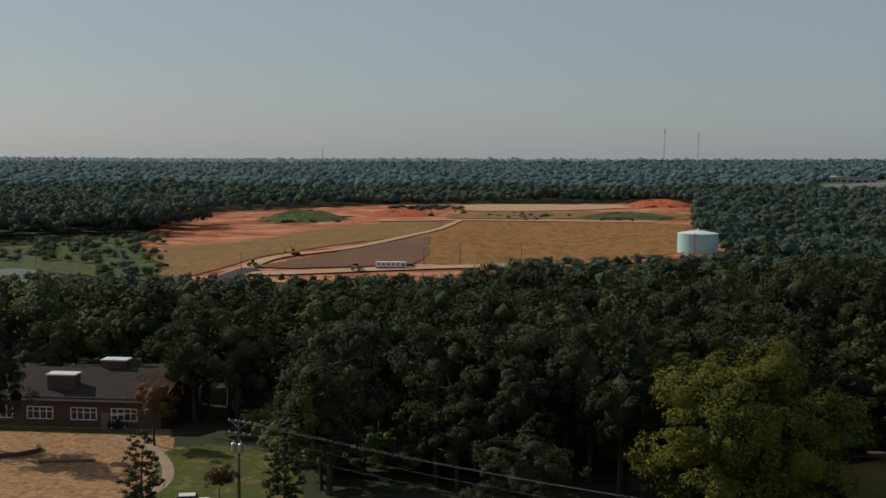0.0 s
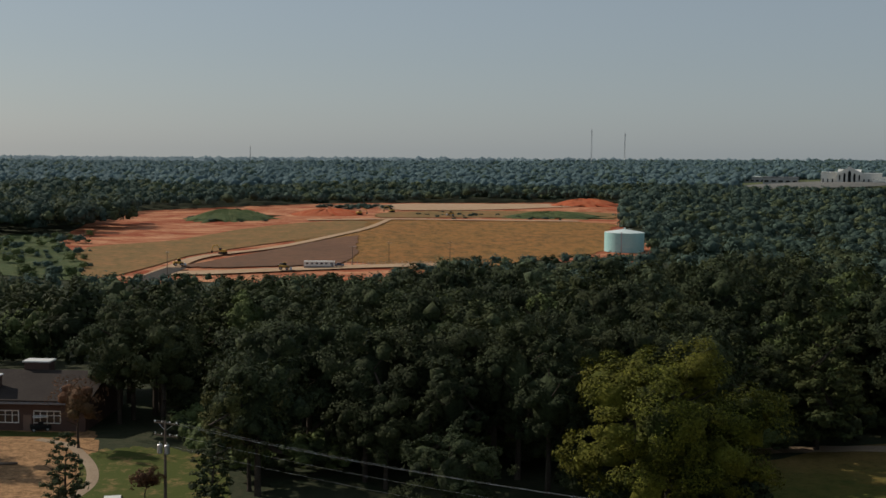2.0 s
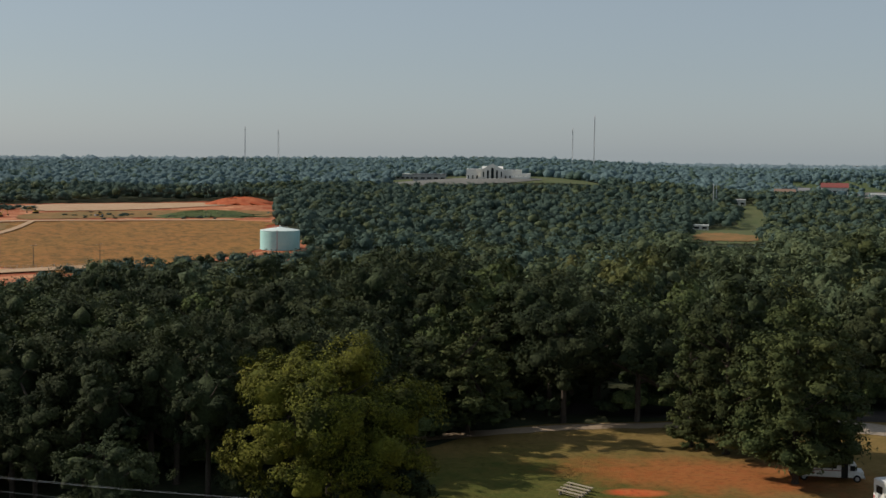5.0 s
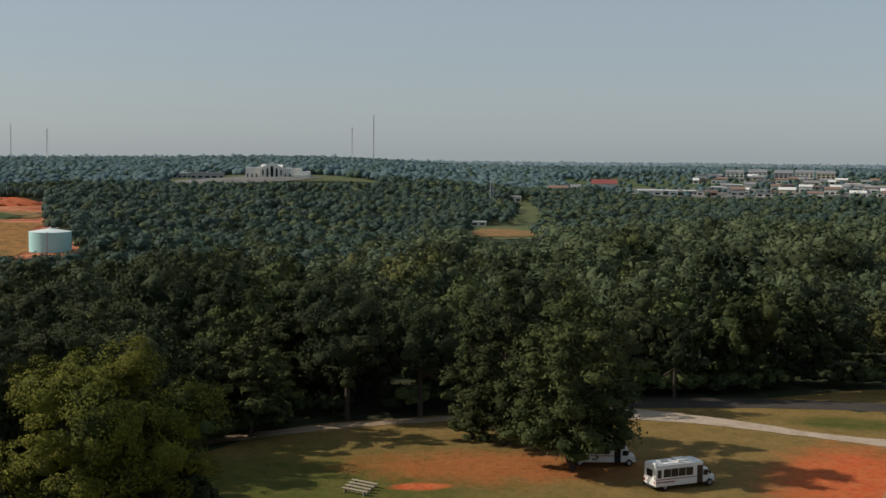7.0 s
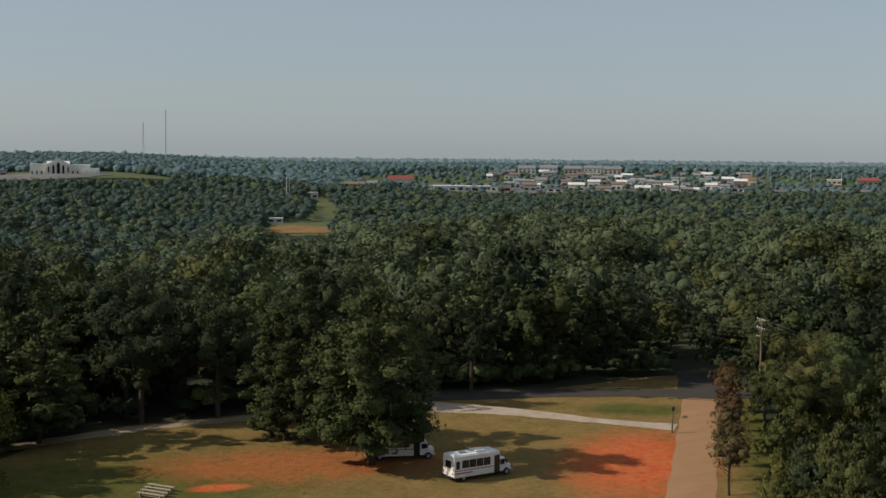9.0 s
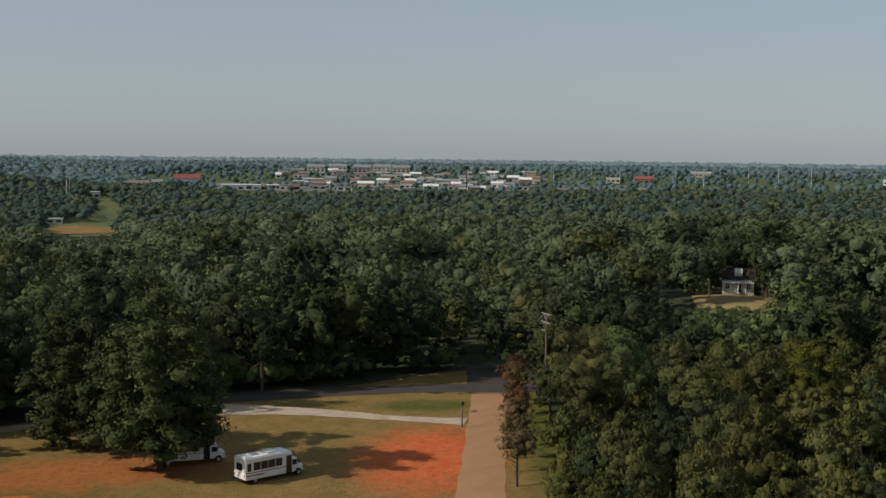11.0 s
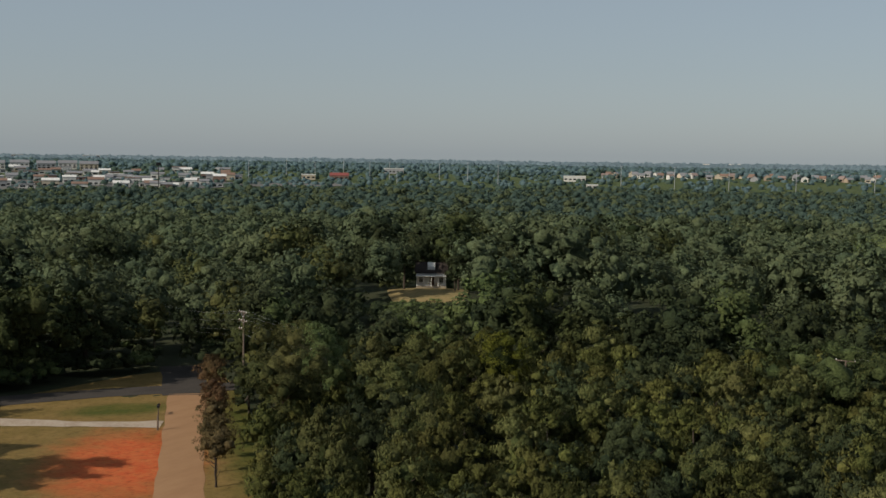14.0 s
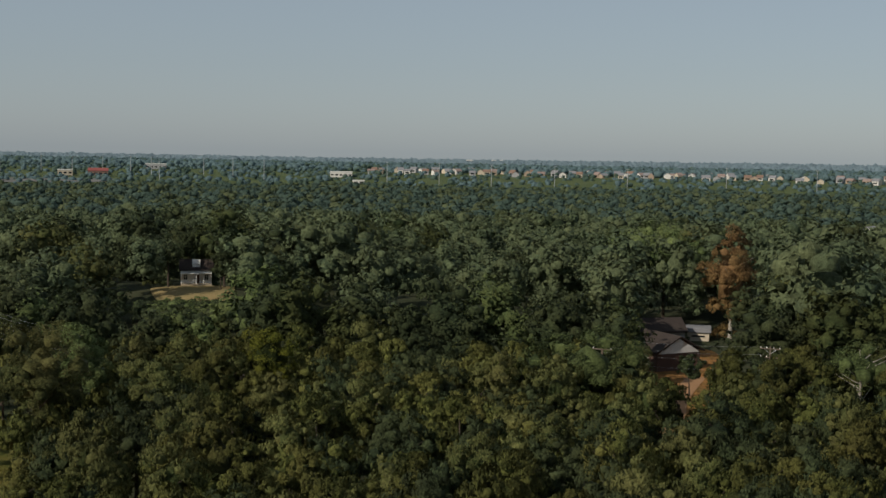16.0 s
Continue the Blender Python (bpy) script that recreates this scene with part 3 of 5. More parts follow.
M_SCRUB = surface("weedy_bank", speckled((0.060, 0.088, 0.036), (0.085, 0.112, 0.046), (0.13, 0.135, 0.06), 0.03, 0.2), 0.95, 0.1, (0.4, 1.0, 1.5))
M_PAVED = surface("pale_car_park", speckled((0.15, 0.145, 0.135), (0.115, 0.115, 0.105), (0.20, 0.19, 0.17), 0.02, 0.2), 0.9, 0.2)
M_HAY = surface("dry_golden_lawn", speckled((0.27, 0.20, 0.09), (0.22, 0.175, 0.075), (0.33, 0.25, 0.125), 0.2, 1.5), 0.95, 0.1, (1.5, 0.5, 0.2))

land_sheet()
patch("yard", YARD, M_YARD, 0.02, "dry and green grass worn to red clay", rings=16)
patch("school_yard", [(-34, 70), (-34, 183), (-20, 183), (-13.2, 168), (-12.4, 150), (-12.6, 70)], M_SAND, 0.02, "bare sandy play ground of orange earth", rings=12, rough=0.02)
patch("lawn", [(-13.4, 70), (-13.2, 132), (-13.0, 152), (-11.0, 156), (-8.6, 153), (-6.6, 140), (-6.4, 70)], M_LAWN, 0.035, "patchy green lawn with bare sandy spots", rings=12, rough=0.03)
strip("road", [(20, 19.7), (62, 53.3), (100.7, 84.3), (130, 107.8), (147, 121.5)], 5.4, M_ROAD, 0.05, "worn tan asphalt lane with broken edges", wob=0.35)
strip("street", [(60, 172), (88, 158), (112, 148.5), (134, 137.5), (152, 124), (176, 101), (196, 80)], 8.0, M_ASPHALT, 0.055, "shaded grey asphalt street under trees", wob=0.3)
strip("street_ahead", [(146, 121), (158, 131), (170, 142)], 7.0, M_ASPHALT, 0.045, "grey asphalt street running on between trees", wob=0.3)
strip("driveway", [(101, 148), (109, 141.5), (117, 131.5), (123, 119.5), (128.6, 110.5)], [8.5, 8.0, 5.0, 3.0, 4.5], M_GRAVEL, 0.06, "pale gravel drive across the grass", step=2.0, wob=0.5)
strip("dirt_track", [(42, 149.5), (54, 151.8), (66, 152.2), (76, 151.4), (87, 149), (98, 147)], 3.2, M_CONC, 0.05, "pale track along the edge of the woods", step=2.0, wob=0.6)
strip("footpath", [(-42, 157.5), (-37.5, 154.5), (-34.9, 149.9), (-32.4, 144), (-31.0, 138.6), (-30.8, 134), (-31.8, 129), (-33.5, 121)], 1.35, M_CONC, 0.06, "curved concrete footpath between sand and lawn", step=1.5)
strip("grass_verge", [(-78, 163.5), (-60, 161.6), (-38, 159.8)], 2.6, M_LAWN, 0.05, "green grass strip along the school wall", step=2.0, wob=0.8)
# graded building site
patch("site_base", SITE[:15] + [(-14.5, 700), (-13, 600)], M_CLAY, 0.25, "graded red clay building site", rings=24, rough=0.012)
patch("grass_slope", [(-1.3, 610), (3, 560), (7, 600), (10.5, 640), (11.0, 770), (10.4, 835), (4, 855), (-1.2, 850), (-4.5, 790), (-3.5, 700)], M_STUBBLE, 0.5, "dry yellow-brown grass embankment", rings=14, rough=0.035)
patch("olive_slope", [(-12.6, 560), (-10.2, 590), (-8.2, 640), (-5, 690), (-0.8, 770), (-0.6, 850), (-4.5, 815), (-9, 720), (-12.8, 680)], M_OLIVE, 0.65, "sparse olive grass on a graded slope", rings=12, rough=0.035)
patch("wet_bank", [(-8.6, 590), (-5, 585), (-1.2, 600), (-0.7, 690), (-1.0, 735), (-4.5, 660), (-7.5, 610)], M_DARKBANK, 0.8, "dark damp earth bank", rings=10, rough=0.035)
strip("haul_track", [(-10.6, 540), (-9.0, 590), (-7.6, 632), (-4.3, 672), (-1.6, 740), (-0.2, 790), (0.8, 860)], [9, 8, 7, 6, 6, 5, 4], M_TAN, 1.0, "pale tan dirt haul track", polar=True, step=10)
strip("site_road", [(-9.3, 566), (-7, 566), (-3, 572), (1, 580), (4, 590)], 14, M_TAN, 0.95, "pale gravel service road on the site", polar=True, step=10)
strip("access_road", [(-12.4, 470), (-10.9, 520), (-10.0, 552), (-8.8, 585)], 10, M_ASPHALT, 1.1, "grey asphalt access road", polar=True, step=10)
patch("red_clay_pad", [(-5.2, 527), (-2.5, 532), (0.3, 528), (0.4, 500), (-3, 495), (-5.6, 505)], M_CLAY_RED, 0.6, "bare red clay pad", rings=6, rough=0.035)
strip("site_crest_track", [(-3, 856), (1, 862), (5, 858), (9.5, 842)], 8, M_TAN, 0.9, "pale dirt track along the crest", polar=True, step=12)
patch("pale_graded_pad", [(0.6, 960), (4, 955), (8.5, 990), (11, 1040), (6, 1050), (1, 1030)], M_TAN, 0.7, "pale graded earth pad", rings=8, rough=0.035)
patch("weedy_strip", [(0.5, 880), (5, 885), (10.6, 870), (10.8, 930), (5, 950), (0.8, 930)], M_OLIVE, 0.6, "weedy strip on the graded earth", rings=8, rough=0.035)
patch("earth_mound", [(-8.4, 862), (-6.5, 850), (-4.6, 872), (-4.9, 910), (-6.6, 925), (-8.0, 900)], M_SCRUB, 0.3, "weedy green earth mound", rings=9, rough=0.25, hump=5.5)
patch("earth_mound", [(6.2, 880), (8, 872), (10.4, 868), (10.3, 900), (8, 915), (6.4, 905)], M_SCRUB, 0.3, "low weedy green earth mound", rings=9, rough=0.25, hump=3.5)
patch("earth_mound", [(8.3, 1010), (10, 1000), (11.3, 1015), (11.2, 1050), (9.5, 1060), (8.4, 1045)], M_CLAY_RED, 0.3, "heap of red clay", rings=8, rough=0.25, hump=5)
patch("earth_mound", [(-3.6, 905), (-2.2, 895), (-0.5, 905), (-0.6, 935), (-2.2, 945), (-3.4, 930)], M_CLAY_RED, 0.3, "low heap of red clay", rings=6, rough=0.1, hump=3.5)
patch("weedy_bank", [(-24, 600), (-20, 600), (-16, 570), (-11.6, 545), (-12.6, 610), (-14.8, 760), (-19, 730), (-24, 690)], M_SCRUB, 0.4, "weedy green bank beside the site", rings=10)
patch("car_park", [(-24, 556), (-20, 552), (-17.6, 550), (-17.8, 582), (-19.2, 598), (-20.6, 590), (-24, 606)], M_PAVED, 0.8, "pale paved car park", rings=6, category="car park")
patch("church_lawn", [(17.0, 1385), (26.2, 1405), (26.2, 1460), (24, 1560), (16.5, 1560), (16.5, 1420)], M_MEADOW, 0.5, "mown green church lawn", rings=8)
patch("church_car_park", [(16.8, 1400), (20, 1380), (23.2, 1400), (23.2, 1470), (20, 1480), (16.8, 1480)], M_PAVED, 1.0, "pale paved church car park", rings=6, category="car park")
patch("glade", GLADE, M_MEADOW, 0.5, "green meadow strip through the woods", rings=8, rough=0.05)
patch("glade_earth", [(30.6, 862), (32, 856), (33.2, 868), (33.2, 920), (32, 950), (30.8, 935)], M_OLIVE, 0.9, "bare tan gravel lot", rings=6, rough=0.10)
patch("town_ground", TOWN, M_SCRUB, 0.5, "town ground of grass and paving", rings=20)
for nm, q in (("town_car_park", [(38, 1460), (46, 1440), (52, 1470), (52, 1600), (44, 1650), (38, 1600)]), ("town_car_park", [(53, 1500), (57, 1480), (58, 1560), (54, 1600)])):
    patch(nm, q, M_PAVED, 1.0, "pale paved car park in the town", rings=6, category="car park")
patch("house_lawn", [(60.0, 268), (62.9, 268), (63.0, 300), (59.9, 300)], M_HAY, 0.1, "dry golden lawn on a knoll", rings=6)
patch("gap_lawn", GAP, M_STUBBLE, 0.06, "dry yellow grass between trees", rings=8)

# ---- trees ----
OAKS = [broad_crown(10 + i, 0.54 + 0.10 * (i % 3), 1.0, 0.03 + 0.04 * (i % 2), 52, 5200, 0.0118) for i in range(6)]
YOUNG = [broad_crown(30 + i, 0.58 + 0.10 * (i % 3), 1.0 + 0.05 * i, 0.02, 44, 4200, 0.0140, 1.15, 0.95, 0.46, 1.2) for i in range(5)]
MID = [broad_crown(50 + i, 0.60 + 0.10 * (i % 3), 1.0, 0.08, 40, 980, 0.0215, core=0.52) for i in range(6)]
FAR1 = [broad_crown(70 + i, 0.84 + 0.12 * (i % 3), 1.0, 0.15, 24, 230, 0.042, core=0.62) for i in range(6)]
FAR2 = [broad_crown(90 + i, 1.9, 1.0, 0.15, 13, 120, 0.06, 0.9, 1.25, 0.75) for i in range(5)]
T_OAK = [trunk_mesh(i, 0.9, 0.020, 5, 0.3, 0.3) for i in range(3)]
T_PINE = [trunk_mesh(20 + i, 0.98, 0.016, 4, 0.22, 0.35) for i in range(2)]
M_OAK = [tree_model("tree", OAKS[i], T_OAK[i % 3], (LEAF_OAK, LEAF_DARK, LEAF_DARK, LEAF_OAK, LEAF_DARK, LEAF_DARK)[i], BARK) for i in range(6)]
M_YOUNG = [tree_model("tree", YOUNG[i], T_OAK[i % 3], (LEAF_THICKET, LEAF_THICKET, LEAF_DARK, LEAF_THICKET, LEAF_OLIVE)[i], BARK) for i in range(5)]
PINES = [tree_model("pine_tree", pine_crown(130 + i, 0.62 + 0.1 * i, 1.0, 0.16, 12, 3600, 0.013), T_PINE[i % 2], LEAF_PINE, BARK) for i in range(2)]


def crest(x, y, high):
    """Trees kept lower on the slope towards the site and below the white house."""
    az, d = np.degrees(np.arctan2(x, y)), np.hypot(x, y)
    dip = np.interp(az, [-24, -10, -0.5, 3, 9, 14, 20, 26], [4.95, 5.6, 5.65, 4.8, 4.55, 4.4, 4.0, 3.0])
    top = np.where((az < 26) & ((d < 560) | ((az < 12.6) & (d < 700))), K - d * np.tan(np.radians(dip)), 99)
    top = np.where((np.abs(az - 32.0) < 1.9) & (d < 850), K - d * math.tan(radians(3.95)), top)
    top = np.where((az > 16) & (az < 26.5) & (d > 1100) & (d < 1440), K - d * math.tan(radians(1.28)), top)
    top = np.where((np.abs(az - 61.5) < 2.2) & (d < 271), K - d * math.tan(radians(6.75)), top)
    top = np.where((np.abs(az - 85.0) < 1.5) & (d < 266), K - d * math.tan(radians(8.3)), top)
    top = np.where((np.abs(az - 83.4) < 1.3) & (d < 222), K - d * math.tan(radians(9.9)), top)
    uneven = 0.74 + 0.26 * np.abs(np.sin(x * 12.99 + y * 78.23))
    return np.clip(high, 1.5, np.maximum(1.5, (top - land(x, y)) * uneven))


def forest():
    """Single trees of the near woods, then joined woods behind them."""
    x, y, rng = scatter(1, 98, 215, 7.6)
    az, d = np.degrees(np.arctan2(x, y)), np.hypot(x, y)
    k = ~((az < 53) & (az > -7) & (d < 132)) & ~((np.abs(az - 13.8) < 7.6) & (d < 144)) & ~((az < -6) & (d < 162)) & ~((az < 58) & (d > 128) & (d < 165) & (az > 52))
    x, y, az, d = x[k], y[k], az[k], d[k]
    order = np.argsort(d)
    for n, i in enumerate(order[:300]):
        if az[i] > 53.0 and d[i] < 200:
            plant(M_YOUNG[rng.integers(5)], x[i], y[i], float(crest(x[i:i + 1], y[i:i + 1], np.array([rng.uniform(6.0, 10.2)]))[0]), rng.uniform(0, 360), "leafy green young tree in a dense thicket", group="thicket trees", wide=1.05)
        elif rng.random() < 0.12:
            plant(PINES[rng.integers(2)], x[i], y[i], float(crest(x[i:i + 1], y[i:i + 1], np.array([rng.uniform(14, 19)]))[0]), rng.uniform(0, 360), "dark green pine in the woods", "pine", "woodland pines")
        else:
            # left of bearing 24 mostly dark leaves, standing in for the backlit side's shade
            plant(M_OAK[rng.integers(6) if az[i] > 24 else rng.choice((0, 1, 2, 2, 4, 5, 5))], x[i], y[i], float(crest(x[i:i + 1], y[i:i + 1], np.array([rng.choice((10.5, 13.0, 15.0, 17.0, 20.5 if az[i] > 15 else 17.5)) * rng.uniform(0.93, 1.07)]))[0]), rng.uniform(0, 360), "dark green broadleaf tree in the woods", group="woodland trees")
    rest = order[300:]
    hh = np.where((az[rest] > 53.0) & (d[rest] < 200), 8.5, rng.uniform(12, 18, len(rest)))
    hh = crest(x[rest], y[rest], hh)
    woods("near_woods", "dense green broadleaf woods", x[rest], y[rest], rng, MID, hh, [LEAF_OAK, LEAF_DARK, LEAF_PINE], rng.choice([0, 1, 1, 2], len(rest)))
    x, y, rng = scatter(21, 98, 205, 5.4, 53.6, 97)
    LITE = [broad_crown(140 + i, 0.62, 1.0, 0.02, 24, 700, 0.026, 1.2, 1.1, 0.6, 1.2) for i in range(4)]
    woods("thicket", "dense leafy green thicket between young trees", x, y, rng, LITE, crest(x, y, rng.uniform(4.5, 8.4, len(x))), [LEAF_THICKET, LEAF_DARK, LEAF_OLIVE], rng.choice([0, 0, 0, 1, 1, 2], len(x)))
    x, y, rng = scatter(2, 215, 380, 10.8)
    az, d = np.degrees(np.arctan2(x, y)), np.hypot(x, y)
    hh = np.where((az > 56) & (d < 262) & (az < 80), np.where(np.abs(az - 61.5) < 2.4, 8.5, 9.5), np.where(az > 78, 17.5, 15.0)) * rng.uniform(0.7, 1.25, len(x))
    hh = np.where((az < -7) & (d > 290), hh * 0.7, hh)
    hh = hh * (1 + 0.34 * np.sin(x * 0.061 + 2 * np.sin(y * 0.043)) * np.sin(y * 0.057 + 1.3))
    hh = crest(x, y, hh)
    # again darker leaves left of bearing 24: backlit shade put into the colour
    woods("middle_woods", "dense green woods of mixed trees", x, y, rng, MID, hh, [LEAF_MIDDLE, LEAF_DARK, LEAF_PINE, LEAF_OLIVE], np.where(az > 24, rng.choice([0, 0, 0, 0, 0, 0, 0, 0, 1, 1, 2, 3], len(x)), rng.choice([0, 1, 1, 1, 1, 2], len(x))))
    x, y, rng = scatter(3, 380, 700, 15.0)
    az, d = np.degrees(np.arctan2(x, y)), np.hypot(x, y)
    hh = np.where(az < 1, 10.0, np.where(az < 14, 11, 14.0)) * rng.uniform(0.7, 1.25, len(x))
    hh = crest(x, y, hh)
    woods("far_woods", "far green woods in one canopy", x, y, rng, FAR1, hh, [LEAF_MIDDLE, LEAF_DARK, LEAF_FAR_HAZED], np.where(az > 28, rng.choice([0, 0, 0, 0, 0, 0, 1], len(x)), rng.choice([0, 1, 2, 2], len(x))))
    x, y, rng = scatter(4, 700, 1420, 10.0)
    az, d = np.degrees(np.arctan2(x, y)), np.hypot(x, y)
    hh = rng.uniform(9.5, 14, len(x)) * (1 + 0.28 * np.sin(x * 0.021 + 2 * np.sin(y * 0.013)) * np.sin(y * 0.027 + 1.3)) * np.where((d > 1200) & (az > 36), 0.65, 1.0)
    hh = crest(x, y, hh)
    canopy("distant_woods", "distant woods on slopes, leaves blued for haze", x, y, rng, hh, 5.4, [LEAF_MIDDLE, LEAF_FAR_HAZED], np.where(az < 34, rng.choice([0, 1, 1, 1], len(x)), rng.choice([0, 0, 1, 1, 1], len(x))), 24)
    x, y, rng = scatter(5, 1420, 2650, 14.0)
    canopy("ridge_woods", "woods along the ridge, leaves blued and paled for haze", x, y, rng, rng.uniform(10, 15, len(x)), 9.6, [LEAF_RIDGE_HAZED, LEAF_FAR_HAZED], rng.choice([0, 0, 0, 0, 1], len(x)), 6)
    x, y, rng = scatter(8, 2650, 4850, 38.0)
    canopy("horizon_woods", "woods on the horizon, leaves paled to haze blue", x, y, rng, rng.uniform(10, 15, len(x)), 21, [LEAF_HORIZON_HAZED], np.zeros(len(x), int), 0)
    # street trees of the town and scrub on the bank beside the site
    rng = np.random.default_rng(9)
    d, az = rng.uniform(1400, 2150, 5200), rng.uniform(35, 99, 5200)
    k = rng.random(5200) < np.where(d > 1980, 0.9, np.where(az > 68, 0.32, 0.5))
    x, y = (d * np.sin(np.radians(az)))[k], (d * np.cos(np.radians(az)))[k]
    canopy("town_trees", "green trees among the town buildings", x, y, rng, rng.uniform(5, 9, len(x)), 5.5, [LEAF_FAR_HAZED, LEAF_RIDGE_HAZED], rng.choice([0, 1], len(x)), 8)
    d, az = rng.uniform(560, 750, 240), rng.uniform(-24, -12.6, 240)
    k = ~((az < -15.8) & (d < 620))
    x, y = (d * np.sin(np.radians(az)))[k], (d * np.cos(np.radians(az)))[k]
    woods("scrub", "low green scrub and saplings on a weedy bank", x, y, rng, FAR1, rng.uniform(2.0, 7.0, len(x)), [LEAF_FAR_HAZED, LEAF_OAK], rng.choice([0, 1], len(x)), wide=1.3, sink=0.2)
    az, d = np.concatenate([rng.uniform(-24, -12.6, 210), rng.uniform(-12.8, -10.7, 26)]), np.concatenate([rng.uniform(765, 900, 210), rng.uniform(800, 850, 26)])
    x, y = d * np.sin(np.radians(az)), d * np.cos(np.radians(az))
    woods("site_edge_woods", "dark tall woods at the edge of the site", x, y, rng, FAR1, rng.uniform(14, 20, len(x)), [LEAF_MIDDLE, LEAF_FAR_HAZED], rng.choice([0, 1], len(x)), wide=0.9)
    for az0, d0, n, hi in ((-6.5, 882, 60, 3.0), (8.2, 888, 60, 3.0), (4.0, 905, 30, 2.5), (-0.5, 990, 30, 5.0)):
        az, d = az0 + rng.normal(size=n) * 0.85, d0 + rng.normal(size=n) * 14
        x, y = d * np.sin(np.radians(az)), d * np.cos(np.radians(az))
        woods("scrub", "low green scrub on graded earth", x, y, rng, FAR1, rng.uniform(0.5, 1, n) * hi, [LEAF_FAR_HAZED], np.zeros(n, int), wide=2.2, sink=0.25)


forest()


def undergrowth():
    """Shaded bushes along the edges of the woods."""
    rng = np.random.default_rng(14)
    az = np.concatenate([rng.uniform(16, 52, 330), rng.uniform(-9, 15, 260)])
    lo = np.interp(az, [-13, -7, 15, 19, 23, 29, 38, 43, 48, 52], [176, 138, 146, 158, 170, 177, 192, 198, 216, 216])
    d = lo + rng.uniform(0, 1, len(az)) ** 1.5 * 45
    x, y = d * np.sin(np.radians(az)), d * np.cos(np.radians(az))
    k = free(x, y) & ~((x > 140) & (np.abs(y - x * 0.9 + 10) < 6))
    x, y = x[k], y[k]
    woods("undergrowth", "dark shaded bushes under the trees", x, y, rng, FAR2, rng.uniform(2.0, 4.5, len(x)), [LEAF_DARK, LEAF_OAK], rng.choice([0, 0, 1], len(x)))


undergrowth()


def knoll_bushes():
    """Bushes below the lawn of the white house."""
    rng = np.random.default_rng(15)
    az, d = rng.uniform(59.0, 64.0, 110), rng.uniform(242, 269, 110)
    x, y = d * np.sin(np.radians(az)), d * np.cos(np.radians(az))
    high = np.clip(K - d * math.tan(radians(6.8)) - land(x, y), 1.2, 5.0)
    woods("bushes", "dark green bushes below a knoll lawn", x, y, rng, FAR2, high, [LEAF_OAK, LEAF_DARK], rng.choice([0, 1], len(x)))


knoll_bushes()

# ---- single trees that stand out ----
def named_tree(name, crown_arrays, seed, high, leaf, az, d, label, category="tree", limbs=6, bark=BARK, group=""):
    t = trunk_mesh(seed, high * 0.9, high * 0.02, limbs, high * 0.32, high * 0.28)
    m = tree_model(name, crown_arrays, t, leaf, bark)
    x, y = at(az, d)
    return plant(m, x, y, 1.0, seed * 37 % 360, label, category, group)


named_tree("tree", broad_crown(201, 19.5, 19.6, -4.5, 150, 46000, 0.145, 1.0, 2.6, 0.5, level=2), 1, 19, LEAF_LIME, 13.9, 124, "large spreading yellow-green tree beside the yard", limbs=9)
named_tree("tree", broad_crown(202, 11.5, 13.4, 1.0, 52, 10327, 0.119, 1.0, 0.9), 2, 13, LEAF_OLIVE, -5.6, 134, "rounded olive-green tree beside the lawn")
named_tree("tree", broad_crown(203, 10.5, 11.3, 0.5, 52, 10327, 0.112, 1.0, 0.9), 3, 11, LEAF_DARK, 4.0, 116, "round dark green tree in front of the woods")
named_tree("tree", broad_crown(204, 11.5, 15.5, 1.6, 57, 9753, 0.125, 1.05, 0.9), 4, 15, LEAF_DARK, -20.2, 160, "dark green tree in a stone-edged bed on the sand")
named_tree("tree", broad_crown(205, 8.0, 13.0, 2.0, 44, 7458, 0.119, 1.0, 0.9), 5, 13, LEAF_DARK, -9.6, 176, "dark green tree behind the lawn")
named_tree("tree", broad_crown(206, 12.5, 17.0, 1.5, 65, 10901, 0.125, 1.0, 0.9), 6, 17, LEAF_DARK, -11.4, 170, "tall dark green tree beside the school")
named_tree("pine_tree", pine_crown(207, 18.5, 20.6, 3.5, 18, 17000, 0.175), 7, 20.5, LEAF_PINE, 35.25, 145, "large layered green pine on red clay", "pine", 8)
named_tree("pine_tree", pine_crown(208, 14.5, 20.3, 3.0, 17, 17000, 0.165), 8, 21.5, LEAF_PINE, 32.2, 157, "tall layered green pine on red clay", "pine", 8)
named_tree("pine_tree", pine_crown(209, 8.5, 16.5, 1.5, 11, 5000, 0.158), 9, 16.5, LEAF_PINE, 30.6, 160, "green pine behind a larger pine", "pine", 6)
named_tree("conifer", pine_crown(210, 4.6, 8.6, 0.6, 13, 1875, 0.132), 10, 8.8, LEAF_DARK, -13.8, 127, "ragged dark conifer beside a footpath", "conifer", 6)
named_tree("conifer", pine_crown(211, 5.4, 8.0, 0.8, 9, 1625, 0.145), 11, 8.4, LEAF_DARK, -7.3, 127, "ragged dark conifer beside the lawn", "conifer", 6)
named_tree("small_tree", broad_crown(212, 4.4, 3.9, 0.9, 28, 2581, 0.079, 1.0, 0.9), 12, 3.6, LEAF_RED, -10.3, 131, "low bronze ornamental tree on the lawn", "tree", 5)
for i, (a, d, h) in enumerate(((8.3, 133, 17.5), (6.9, 139, 18.5), (9.3, 141, 19))):
    named_tree("tree", broad_crown(230 + i, h * 0.55, h, 0.5, 56, 6000, 0.14), 30 + i, h, LEAF_DARK, a, d, "tall dark green tree beside a yellow-green one")
